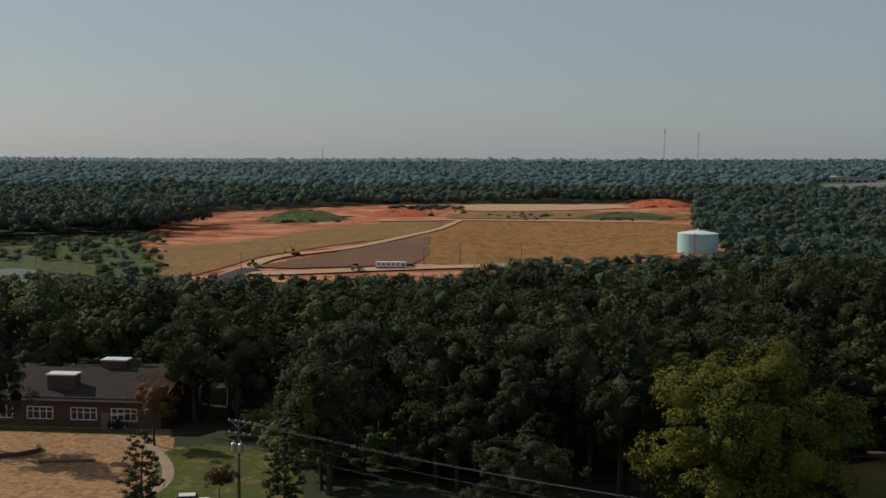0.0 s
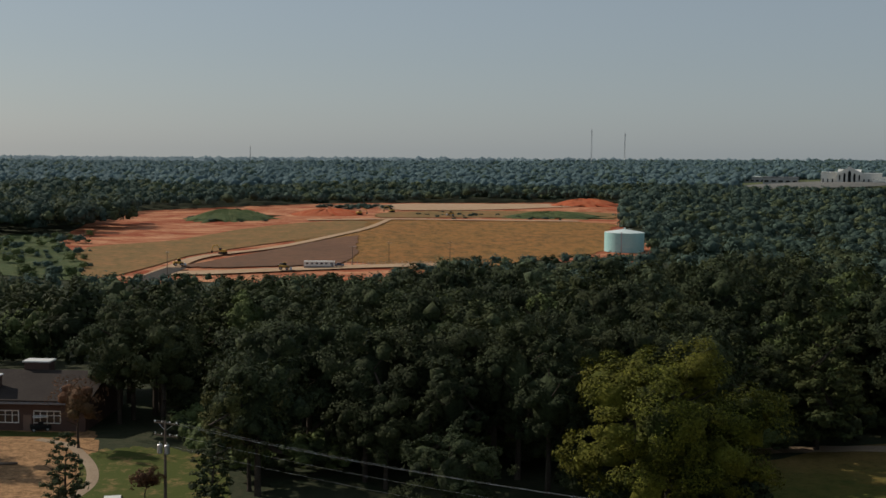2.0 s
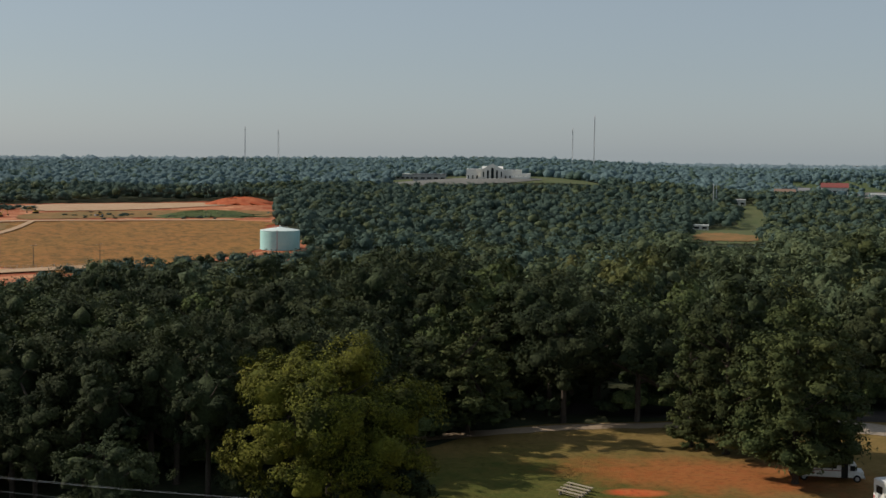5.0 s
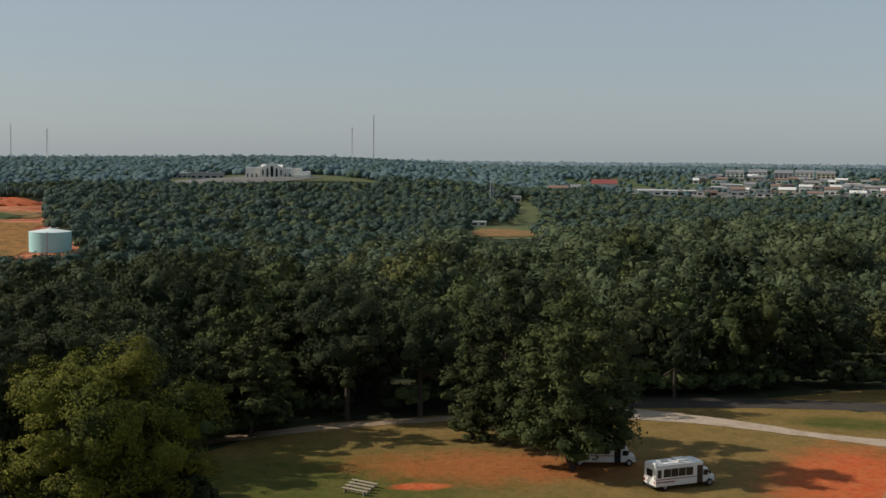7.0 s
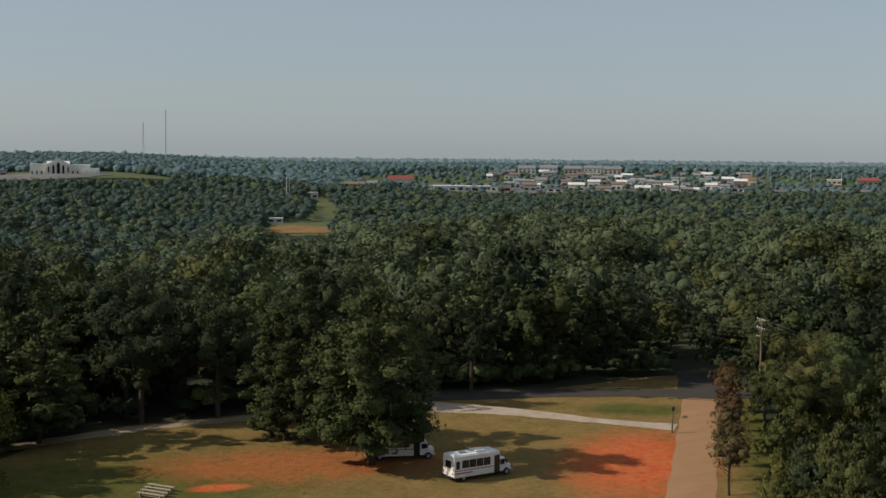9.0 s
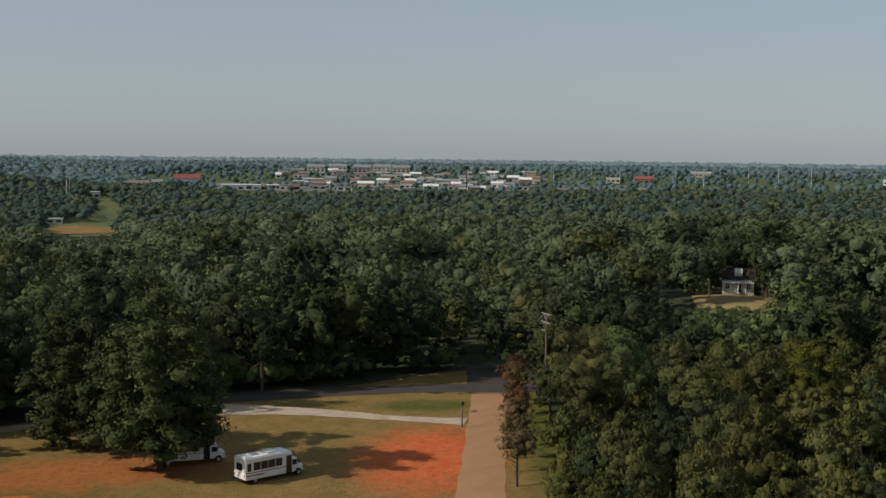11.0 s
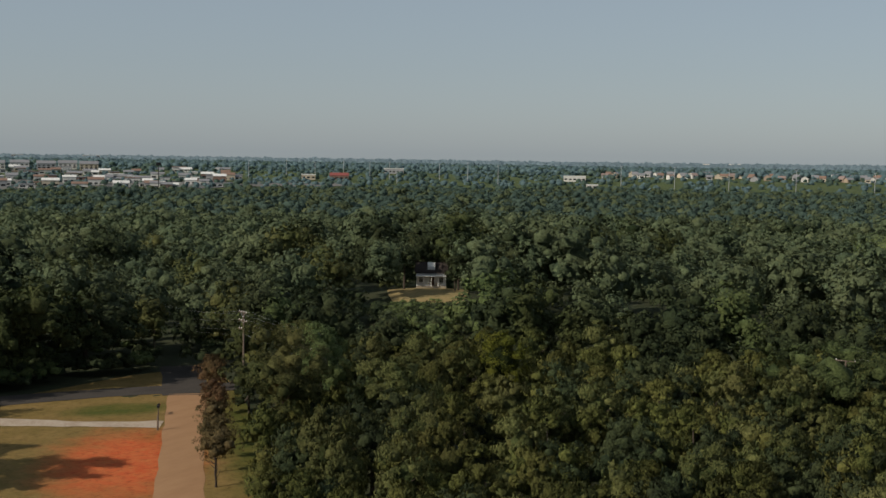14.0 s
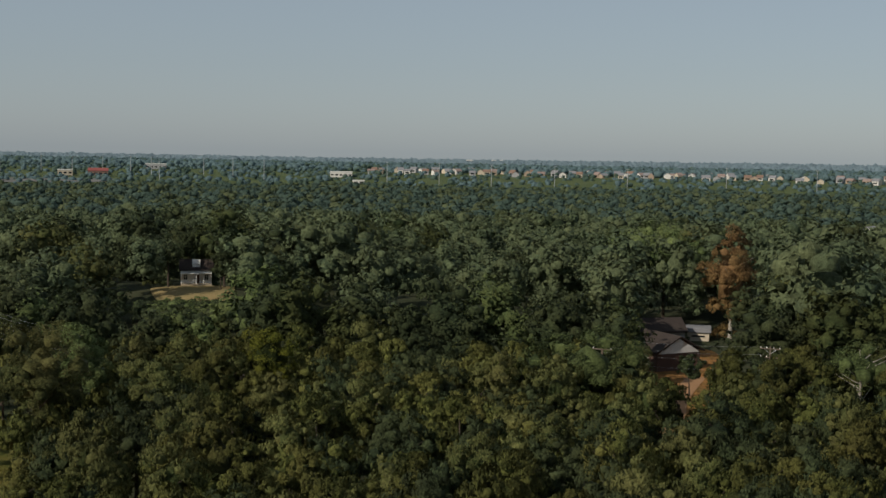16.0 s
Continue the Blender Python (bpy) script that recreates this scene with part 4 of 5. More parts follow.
named_tree("small_tree", broad_crown(224, 7.5, 9.0, 1.2, 36, 1500, 0.10), 24, 8.6, LEAF_RED, -13.2, 157, "thin bronze-leaved tree before the school", limbs=9)
named_tree("tree", broad_crown(213, 12.9, 17.0, 0.5, 59, 12048, 0.119, 1.0, 0.9), 13, 15, LEAF_OLIVE, 54.8, 150, "rounded olive-green tree beside the lane")
named_tree("tree", broad_crown(214, 8.6, 13.6, 0.5, 52, 10327, 0.119, 1.0, 0.9), 14, 12, LEAF_OLIVE, 60.0, 145, "rounded pale olive tree above the thicket")
named_tree("tree", broad_crown(215, 10.0, 14.0, 0.5, 52, 9753, 0.119, 1.0, 0.9), 15, 14, LEAF_OAK, 56.6, 170, "green tree beside the lane")
named_tree("tree", broad_crown(216, 18.5, 14.2, 0.5, 57, 10901, 0.119, 1.0, 0.9), 16, 12.5, LEAF_OAK, 79.6, 172, "rounded green tree in the thicket")
named_tree("tree", broad_crown(217, 13.5, 24.5, -5.0, 72, 16000, 0.17, 1.0, 1.7), 17, 22, LEAF_ORANGE, 86.0, 268, "tall russet-orange tree losing its leaves", limbs=9, bark=BARK_PALE)
named_tree("tree", broad_crown(218, 27, 24.0, 3.0, 78, 12048, 0.158, 1.0, 0.9), 18, 20, LEAF_OAK, 83.0, 300, "broad green tree over the woods")
named_tree("tree", broad_crown(219, 11, 13.5, 5.0, 28, 2581, 0.125, 1.0, 0.9), 19, 14.5, LEAF_OAK, 91.7, 178, "thin-leaved tree with bare pale limbs", limbs=10, bark=BARK_PALE)
named_tree("tree", broad_crown(220, 4.8, 6.8, 0.8, 33, 4590, 0.106, 1.1, 0.78), 20, 6.6, LEAF_DARK, 84.3, 196, "small dark green tree beside a drive")
named_tree("tree", broad_crown(221, 9, 13.5, 1.0, 44, 7458, 0.119, 1.0, 0.9), 21, 11, LEAF_LIME, 64.9, 168, "yellow-green tree in the thicket")
named_tree("tree", broad_crown(222, 9, 14.5, 1.0, 44, 6885, 0.125, 1.0, 0.9), 22, 14.5, LEAF_LIME, 6.0, 176, "yellow-green tree among dark woods")
named_tree("tree", broad_crown(223, 13, 19, 1.0, 57, 8606, 0.145, 1.0, 0.9), 23, 19, LEAF_OLIVE, 46.0, 235, "broad olive-green tree behind the street")

for i, (a, d, h) in enumerate(((60.35, 287, 13), (61.0, 300, 18), (61.9, 301, 17), (62.85, 286, 14), (61.2, 296, 14), (62.7, 282, 8))):
    named_tree("tree", broad_crown(260 + i, h * 0.62, h, h * 0.1, 40, 1500, 0.18, 1.0, 0.8), 60 + i, h, LEAF_DARK, a, d, "dark green tree shading a white house")

for i, (a, d, h) in enumerate(((9.6, 128, 5.0), (11.4, 122, 4.2), (15.6, 121, 4.6), (17.6, 125, 5.2), (13.2, 119, 3.6))):
    named_tree("bush", broad_crown(270 + i, h * 1.15, h, 0.05, 20, 900, 0.20, 1.0, 0.9), 80 + i, h * 0.8, LEAF_DARK, a, d, "dark green bush under a spreading tree", "bush", 3)

# bronze-leaved row along the lane
for i in range(10):
    k = i / 9
    c = broad_crown(240 + i, 4.5 + 0.7 * math.sin(i * 2.1), 6.3 + 0.7 * math.cos(i * 1.7), 1.5, 28, 1500, 0.10, 1.0, 1.0, 0.5, 1.0)
    t = trunk_mesh(40 + i, 5.6, 0.13, 7, 2.0, 0.9)
    m = tree_model("small_tree", c, t, LEAF_TAWNY if i < 4 else LEAF_RED, BARK)
    plant(m, 107.4 + 45.0 * k, 84.6 + 36.2 * k, 1.0, i * 77, ("tawny" if i < 4 else "bronze-red") + " ornamental tree in a row along the lane", "tree", "row along the lane")

# ---- materials of made things ----
WHITE = surface("white_paint", speckled((0.72, 0.71, 0.68), (0.64, 0.62, 0.58), (0.78, 0.77, 0.75), 0.4, 3), 0.45, 0.4)
GLASS = surface("dark_window_glass", (0.015, 0.018, 0.022), 0.08, 0.6)
RUBBER = surface("black_rubber", (0.02, 0.02, 0.02), 0.85, 0.2)
STEEL = surface("galvanised_steel", speckled((0.45, 0.46, 0.47), (0.36, 0.37, 0.38), (0.52, 0.52, 0.52), 1, 8), 0.45, 0.5, metal=0.7)
POLEWOOD = surface("weathered_pole", speckled((0.14, 0.105, 0.08), (0.19, 0.15, 0.12), (0.09, 0.07, 0.055), 0.8, 6), 0.95, 0.1)
BRICK = surface("brown_brick", speckled((0.100, 0.062, 0.050), (0.125, 0.078, 0.062), (0.075, 0.047, 0.039), 0.5, 6), 0.9, 0.15, (8, 0.3, 0.02))
SHINGLE = surface("grey_brown_shingle", speckled((0.043, 0.034, 0.031), (0.056, 0.045, 0.040), (0.032, 0.026, 0.023), 0.3, 4), 0.95, 0.1, (5, 0.4, 0.03))
PLANK = surface("weathered_plank", speckled((0.34, 0.29, 0.21), (0.27, 0.22, 0.155), (0.42, 0.36, 0.28), 1, 7), 0.85, 0.2)
TANK_PAINT = surface("pale_aqua_tank_paint", speckled((0.36, 0.62, 0.60), (0.32, 0.56, 0.55), (0.42, 0.66, 0.63), 0.1, 0.9), 0.6, 0.3)
TANK_TOP = surface("pale_tank_roof", speckled((0.62, 0.70, 0.68), (0.55, 0.64, 0.62), (0.7, 0.75, 0.73), 0.1, 0.9), 0.6, 0.3)
YELLOW = surface("machine_yellow", speckled((0.55, 0.33, 0.05), (0.45, 0.26, 0.04), (0.3, 0.2, 0.08), 0.4, 3), 0.55, 0.4)
RED_METAL = surface("red_painted_metal", (0.42, 0.05, 0.05), 0.5, 0.4)
STRIPE = surface("maroon_stripe", (0.22, 0.03, 0.03), 0.5, 0.4)
STONE = surface("pale_limestone", speckled((0.74, 0.71, 0.64), (0.68, 0.65, 0.58), (0.78, 0.75, 0.69), 0.05, 0.4), 0.9, 0.2)
WALLS = [surface("town_wall_%s" % n, speckled(c, tuple(k * 0.88 for k in c), tuple(k * 1.1 for k in c), 0.05, 0.6), 0.9, 0.2) for n, c in
         (("white", (0.62, 0.60, 0.56)), ("cream", (0.50, 0.43, 0.33)), ("brick", (0.22, 0.145, 0.115)), ("grey", (0.34, 0.34, 0.34)), ("tan", (0.36, 0.28, 0.21)))]
ROOFS = [surface("town_roof_%s" % n, speckled(c, tuple(k * 0.85 for k in c), tuple(k * 1.1 for k in c), 0.05, 0.6), 0.85, 0.2) for n, c in
         (("white", (0.66, 0.65, 0.62)), ("grey", (0.22, 0.22, 0.23)), ("brown", (0.22, 0.145, 0.11)), ("red", (0.24, 0.075, 0.065)), ("pink", (0.27, 0.205, 0.18)))]


def gable(bm, x0, x1, y0, y1, z0, z1, over=0.4, t=0.18):
    """A ridged roof along x with thick eaves."""
    ym = (y0 + y1) / 2
    x0, x1, y0, y1 = x0 - over, x1 + over, y0 - over, y1 + over
    top = [(x0, y0, z0), (x0, ym, z1), (x0, y1, z0), (x1, y0, z0), (x1, ym, z1), (x1, y1, z0)]
    lo = [bm.verts.new((x, y, z)) for x, y, z in top]
    hi = [bm.verts.new((x, y, z + t)) for x, y, z in top]
    for q in ((0, 1, 4, 3), (1, 2, 5, 4)):
        bm.faces.new([hi[k] for k in q][::-1])
        bm.faces.new([lo[k] for k in q])
    for a, b in ((0, 1), (1, 2), (2, 5), (5, 4), (4, 3), (3, 0)):
        bm.faces.new((lo[a], lo[b], hi[b], hi[a]))
    return bm


def gable_wall(bm, x0, x1, y0, y1, h, ridge):
    """Walls of a house with pointed ends, as one solid shell."""
    ym = (y0 + y1) / 2
    v = [bm.verts.new(p) for p in ((x0, y0, -1.5), (x1, y0, -1.5), (x1, y1, -1.5), (x0, y1, -1.5), (x0, y0, h), (x1, y0, h), (x1, y1, h), (x0, y1, h), (x0, ym, ridge), (x1, ym, ridge))]
    for q in ((0, 1, 5, 4), (2, 3, 7, 6), (1, 2, 6, 9, 5), (3, 0, 4, 8, 7), (4, 5, 9, 8), (6, 7, 8, 9), (3, 2, 1, 0)):
        bm.faces.new([v[k] for k in q])
    return bm


def window(parent, x, y, z, w, h, panes=2, frame_mat=None, name="window"):
    """A window on a wall that faces -y."""
    f = B()
    for a, b, c, d in ((-w / 2, -w / 2 + 0.12, 0, h), (w / 2 - 0.12, w / 2, 0, h), (-w / 2, w / 2, 0, 0.12), (-w / 2, w / 2, h - 0.12, h)):
        box(f, x + a, y - 0.09, z + c, x + b, y + 0.05, z + d)
    for k in range(1, panes):
        xx = x - w / 2 + w * k / panes
        box(f, xx - 0.05, y - 0.08, z, xx + 0.05, y + 0.05, z + h)
    box(f, x - w / 2, y - 0.07, z + h * 0.6, x + w / 2, y + 0.05, z + h * 0.6 + 0.07)
    wf = part(name, f, frame_mat or WHITE, parent)
    for k in range(panes):
        a = x - w / 2 + w * k / panes
        part("pane", box(B(), a + 0.05, y - 0.02, z + 0.05, a + w / panes - 0.05, y + 0.02, z + h - 0.05), GLASS, wf)
    return wf


def school():
    ob = root("school", -52.0, 163.2, 0.0, -5.0, "long low brown-brick school with a shingle roof", "school")
    x0, x1, dep, h, rz = -26.0, 15.0, 17.0, 3.9, 6.3
    part("wall", gable_wall(B(), x0, x1, 0, dep, h, rz - 0.2), BRICK, ob)
    part("roof", gable(B(), x0, x1, 0, dep, h, rz, 0.7, 0.22), SHINGLE, ob)
    part("fascia", box(B(), x0 - 0.75, -0.82, h - 0.28, x1 + 0.75, -0.72, h + 0.02, 0.02), ROOFS[1], ob, "grey painted fascia board")
    for x, w, n in ((-24, 3, 3), (-18.5, 3.6, 4), (-13, 3.6, 4), (-7, 3.6, 4), (-1.5, 3.6, 4), (4.5, 3.6, 4), (10, 3.6, 4)):
        window(ob, x, 0, 1.0, w, 1.7, n)
    for x, wide in ((7.4, 1.1),):
        part("door", box(B(), x - wide / 2, -0.08, 0.0, x + wide / 2, 0.05, 2.1, 0.02), ROOFS[2], ob, "brown painted door")
    for x, y, z, w in ((0.8, 2.6, 4.3, 3.8), (5.6, 9.6, 5.2, 3.5)):
        b = part("roof_vent", box(B(), x - w / 2, y - 1.1, z - 0.6, x + w / 2, y + 1.1, z + 2.3, 0.04), BRICK, ob, "brown brick roof vent housing")
        part("cap", box(B(), x - w / 2 - 0.15, y - 1.25, z + 2.3, x + w / 2 + 0.15, y + 1.25, z + 2.5, 0.03), WHITE, b, "white metal cap")
    part("vent_pipe", tube(B(), [(11.6, 3.2, 4.2), (11.6, 3.2, 6.1)], 0.12, 8), STEEL, ob, "galvanised roof pipe")
    part("vent_pipe", tube(B(), [(11.0, 2.4, 4.0), (11.0, 2.4, 5.2)], 0.16, 8), STEEL, ob, "galvanised roof pipe")


school()


def planter():
    ob = root("tree_bed", *at(-20.0, 159), 0, 0, "round stone-edged raised bed under a tree", "tree bed")
    b = B()
    pts = [(5.2 * math.cos(a), 3.6 * math.sin(a), 0.0) for a in np.linspace(-2.6, 0.5, 18)]
    for p, q in zip(pts, pts[1:]):
        d = Vector((q[0] - p[0], q[1] - p[1], 0))
        n = Vector((-d.y, d.x, 0)).normalized() * 0.2
        vs = [b.verts.new((*(Vector(w) + s * n).xy, z)) for z in (-0.1, 0.55) for w, s in ((p, -1), (q, -1), (q, 1), (p, 1))]
        for f in ((0, 1, 5, 4), (1, 2, 6, 5), (2, 3, 7, 6), (3, 0, 4, 7), (4, 5, 6, 7)):
            b.faces.new([vs[k] for k in f])
    part("edging", b, BRICK, ob, "low brown stone edging")


planter()


def log():
    b = B()
    tube(b, [(-47.4, 144.0, 0.16), (-44, 144.4, 0.18), (-41.0, 145.0, 0.17)], [0.17, 0.18, 0.15], 8)
    tagged(part("log", b, POLEWOOD), "long grey log lying on the sand", "log")


log()


def utility_pole(x, y, z, high, turn, label, cross=2, transformers=0):
    ob = root("utility_pole", x, y, z, turn, label, "utility pole")
    part("shaft", tube(B(), [(0, 0, -0.3), (0, 0, high)], [0.19, 0.12], 10), POLEWOOD, ob)
    for k in range(cross):
        zz = high - 0.35 - k * 1.3
        a = part("crossarm", box(B(), -1.45, -0.07 + 0.13, zz, 1.45, 0.07 + 0.13, zz + 0.14, 0.015), POLEWOOD, ob)
        for s in (-1.35, -0.5, 0.5, 1.35):
            part("insulator", tube(B(), [(s, 0.13, zz + 0.14), (s, 0.13, zz + 0.22), (s, 0.13, zz + 0.32)], [0.05, 0.08, 0.04], 7), WHITE, a)
        if k == 0:
            for s in (-1, 1):
                part("brace", tube(B(), [(s * 0.9, 0.1, zz), (0, 0.1, zz - 0.7)], 0.025, 5), STEEL, a)
    for k in range(transformers):
        s = -0.45 + 0.9 * k
        t = part("transformer", tube(B(), [(s, -0.3, high - 3.4), (s, -0.3, high - 3.3), (s, -0.3, high - 2.5), (s, -0.3, high - 2.42)], [0.24, 0.28, 0.28, 0.2], 12), STEEL, ob, "grey steel transformer can")
        part("bushing", tube(B(), [(s, -0.3, high - 2.42), (s, -0.3, high - 2.15)], [0.06, 0.03], 6), WHITE, t)
    return ob


def wire(p, q, sag, r=0.008, label="thin power line strung between poles"):
    pts = []
    for i in range(17):
        t = i / 16
        v = Vector(p).lerp(Vector(q), t)
        v.z -= sag * 4 * t * (1 - t)
        pts.append(v)
    tagged(part("power_line", tube(B(), pts, r, 4), STEEL), label, "power line", "power lines")


PX, PY = at(-9.4, 131)
utility_pole(PX, PY, 0, 8.6, -26, "wooden utility pole with two transformers on the lawn", 2, 2)
QX, QY = at(20.0, 98)
for s, zz in ((-1.3, 8.6), (-0.5, 8.6), (1.3, 8.6), (0.4, 7.3), (0.0, 6.1)):
    wire((PX + s * 0.9, PY - s * 0.44, zz), (QX + s * 0.9, QY - s * 0.44, zz), 0.9)
utility_pole(QX, QY, 0, 8.8, -26, "wooden utility pole beside the yard", 2, 0)
R1 = at(53.0, 190)
utility_pole(*R1, 0, 12.8, 60, "wooden utility pole with stacked crossarms by the street", 3, 0)
R0, R2 = at(49.0, 238), at(56.4, 176)
utility_pole(*R0, 0, 8.6, 40, "wooden utility pole among street trees", 3, 0)
utility_pole(*R2, 0, 11.6, 70, "wooden utility pole above the thicket", 3, 0)
for s, zz in ((-1.3, 12.6), (1.3, 12.6), (-1.3, 11.3), (1.3, 11.3), (0, 10.0), (0, 9.2)):
    wire((R0[0], R0[1] + s, zz - 4.2), (R1[0], R1[1] + s, zz), 0.8)
    wire((R1[0], R1[1] + s, zz), (R2[0], R2[1] + s, zz - 1.2), 0.4)
S0, S1 = at(80.3, 186), at(87.8, 186)
utility_pole(*S0, 0, 9.9, 85, "wooden utility pole hidden in the thicket", 2, 0)
utility_pole(*S1, 0, 9.9, 85, "wooden utility pole hidden among trees", 2, 0)
for zz, s in ((11.0, 0.8), (10.1, -0.8), (9.0, 0.3), (7.6, 0)):
    wire((S0[0] + s, S0[1], zz - 1.2), (S1[0] + s, S1[1], zz - 1.2), 0.4)


def wheel(parent, x, y, r, w=0.28):
    t = B()
    tube(t, [(x, y - w / 2, r), (x, y - w / 2 + 0.05, r), (x, y + w / 2 - 0.05, r), (x, y + w / 2, r)], [r * 0.86, r, r, r * 0.86], 16)
    ob = part("wheel", t, RUBBER, parent)
    s = B()
    tube(s, [(x, y - w / 2 - 0.02, r), (x, y + w / 2 + 0.02, r)], r * 0.55, 12)
    part("rim", s, STEEL, ob)
    return ob


def shuttle_bus(x, y, turn, label):
    """A cutaway shuttle bus, nose along +x."""
    ob = root("shuttle_bus", x, y, 0.0, turn, label, "bus")
    L, W, z0, z1 = 6.3, 2.4, 0.5, 2.95
    part("body", box(B(), 0, -W / 2, z0, L, W / 2, z1, 0.12), WHITE, ob)
    part("roof", box(B(), 0.15, -W / 2 + 0.15, z1 - 0.02, L - 0.15, W / 2 - 0.15, z1 + 0.09, 0.05), WHITE, ob)
    part("roof_hatch", box(B(), 1.4, -0.4, z1 + 0.085, 2.2, 0.4, z1 + 0.2, 0.03), STEEL, ob)
    part("air_unit", box(B(), 3.2, -0.7, z1 + 0.085, 4.6, 0.7, z1 + 0.28, 0.06), WHITE, ob)
    part("cab", box(B(), L - 0.1, -1.0, 0.45, L + 0.95, 1.0, 2.1, 0.16, 0.9), WHITE, ob)
    part("hood", box(B(), L + 0.7, -0.95, 0.45, L + 1.75, 0.95, 1.28, 0.16, 0.92), WHITE, ob)
    part("windscreen", box(B(), L + 0.86, -0.86, 1.32, L + 0.93, 0.86, 1.92, 0.01), GLASS, ob)
    for s in (-1, 1):
        y0 = s * W / 2
        for k in range(4):
            part("side_window", box(B(), 1.05 + k * 0.98, y0 - 0.02, 1.55, 1.97 + k * 0.98, y0 + 0.02, 2.45, 0.01), GLASS, ob)
        part("rear_side_window", box(B(), 0.25, y0 - 0.02, 1.5, 0.75, y0 + 0.02, 2.4, 0.01), GLASS, ob)
        part("stripe", box(B(), 0.1, y0 - 0.015, 1.28, L - 0.1, y0 + 0.015, 1.36), STRIPE, ob, "thin maroon stripe")
        part("stripe", box(B(), 0.1, y0 - 0.015, 0.95, 2.5, y0 + 0.015, 1.08), STRIPE, ob, "maroon bar of faded lettering")
        part("door_window", box(B(), L + 0.15, s * 0.985 - 0.02, 1.3, L + 0.75, s * 0.985 + 0.02, 1.9, 0.01), GLASS, ob)
        for xx in (1.35, L + 0.95):
            wheel(ob, xx, s * (W / 2 - 0.22), 0.42)
        part("headlight", box(B(), L + 1.70, s * 0.65 - 0.15, 0.75, L + 1.78, s * 0.65 + 0.15, 0.95, 0.02), GLASS, ob)
        part("tail_light", box(B(), -0.03, s * 0.95 - 0.09, 0.85, 0.02, s * 0.95 + 0.09, 1.15), RED_METAL, ob)
        m = part("mirror", box(B(), L + 0.75, s * 1.28 - 0.1, 1.45, L + 0.85, s * 1.28 + 0.1, 1.85, 0.02), RUBBER, ob)
        part("arm", tube(B(), [(L + 0.8, s * 0.95, 1.6), (L + 0.8, s * 1.2, 1.65)], 0.02, 5), RUBBER, m)
    part("entry_door", box(B(), L - 0.85, -W / 2 - 0.025, 0.5, L - 0.1, -W / 2 + 0.02, 2.55, 0.01), GLASS, ob, "dark glazed folding door")
    part("rear_window", box(B(), -0.03, -0.55, 1.55, 0.02, 0.6, 2.35, 0.01), GLASS, ob)
    part("bumper", box(B(), -0.18, -1.1, 0.42, 0.02, 1.1, 0.62, 0.04), RUBBER, ob)
    part("bumper", box(B(), L + 1.72, -0.95, 0.42, L + 1.88, 0.95, 0.65, 0.05), STEEL, ob)
    return ob


shuttle_bus(86.5, 107.4, -6.0, "white shuttle bus with dark windows on dry grass")
shuttle_bus(84.9, 121.0, -28.0, "white shuttle bus parked in pine shade")


def bench(x, y, turn):
    ob = root("bench", x, y, 0, turn, "weathered backless plank bench on the grass", "bench", "benches on the grass")
    for yy in (-0.1, 0.1):
        part("plank", box(B(), -1.75, yy - 0.09, 0.46, 1.75, yy + 0.09, 0.53, 0.01), PLANK, ob)
    for xx in (-1.3, 1.3):
        part("leg", box(B(), xx - 0.05, -0.25, -0.05, xx + 0.05, 0.25, 0.46, 0.01), PLANK, ob)
    part("stretcher", box(B(), -1.3, -0.03, 0.2, 1.3, 0.03, 0.28), PLANK, ob)


for i in range(4):
    bench(56.6 + 0.79 * i, 120.6 + 0.82 * i, -63)


def mailbox(x, y):
    ob = root("mailbox", x, y, 0, 35, "dark mailbox on a wooden post beside the lane", "mailbox")
    part("post", box(B(), -0.07, -0.07, -0.1, 0.07, 0.07, 1.1, 0.01), POLEWOOD, ob)
    b = B()
    tube(b, [(-0.3, 0, 1.25), (0.3, 0, 1.25)], 0.2, 12)
    part("box", b, RUBBER, ob, "black metal letter box")
    part("flag", box(B(), 0.1, -0.24, 1.25, 0.16, -0.21, 1.5), RED_METAL, ob)


mailbox(132.9, 114.8)
mailbox(133.6, 115.4)


def short_post(x, y, h, label):
    ob = root("post", x, y, 0, 0, label, "post")
    part("shaft", box(B(), -0.09, -0.09, -0.2, 0.09, 0.09, h, 0.02), POLEWOOD, ob)
    part("cap", box(B(), -0.12, -0.12, h, 0.12, 0.12, h + 0.06, 0.02), POLEWOOD, ob)


short_post(125.6, 108.6, 2.0, "weathered wooden post beside the drive")
short_post(*at(44.6, 121.5), 1.3, "short wooden post in dry grass")


def utility_cart():
    ob = root("utility_cart", *at(-14.8, 168), 0, 20, "dark utility cart with a white canopy by the school", "cart")
    part("body", box(B(), -1.3, -0.65, 0.3, 1.3, 0.65, 0.85, 0.08), RUBBER, ob)
    part("seat", box(B(), -0.3, -0.55, 0.85, 0.3, 0.55, 1.2, 0.05), RUBBER, ob)
    part("canopy", box(B(), -1.0, -0.7, 1.85, 0.9, 0.7, 1.95, 0.04), WHITE, ob, "white canopy")
    for xx in (-0.9, 0.8):
        for s in (-1, 1):
            part("post", tube(B(), [(xx, s * 0.6, 0.8), (xx, s * 0.6, 1.86)], 0.03, 6), STEEL, ob)
            wheel(ob, xx, s * 0.55, 0.27, 0.2)


utility_cart()


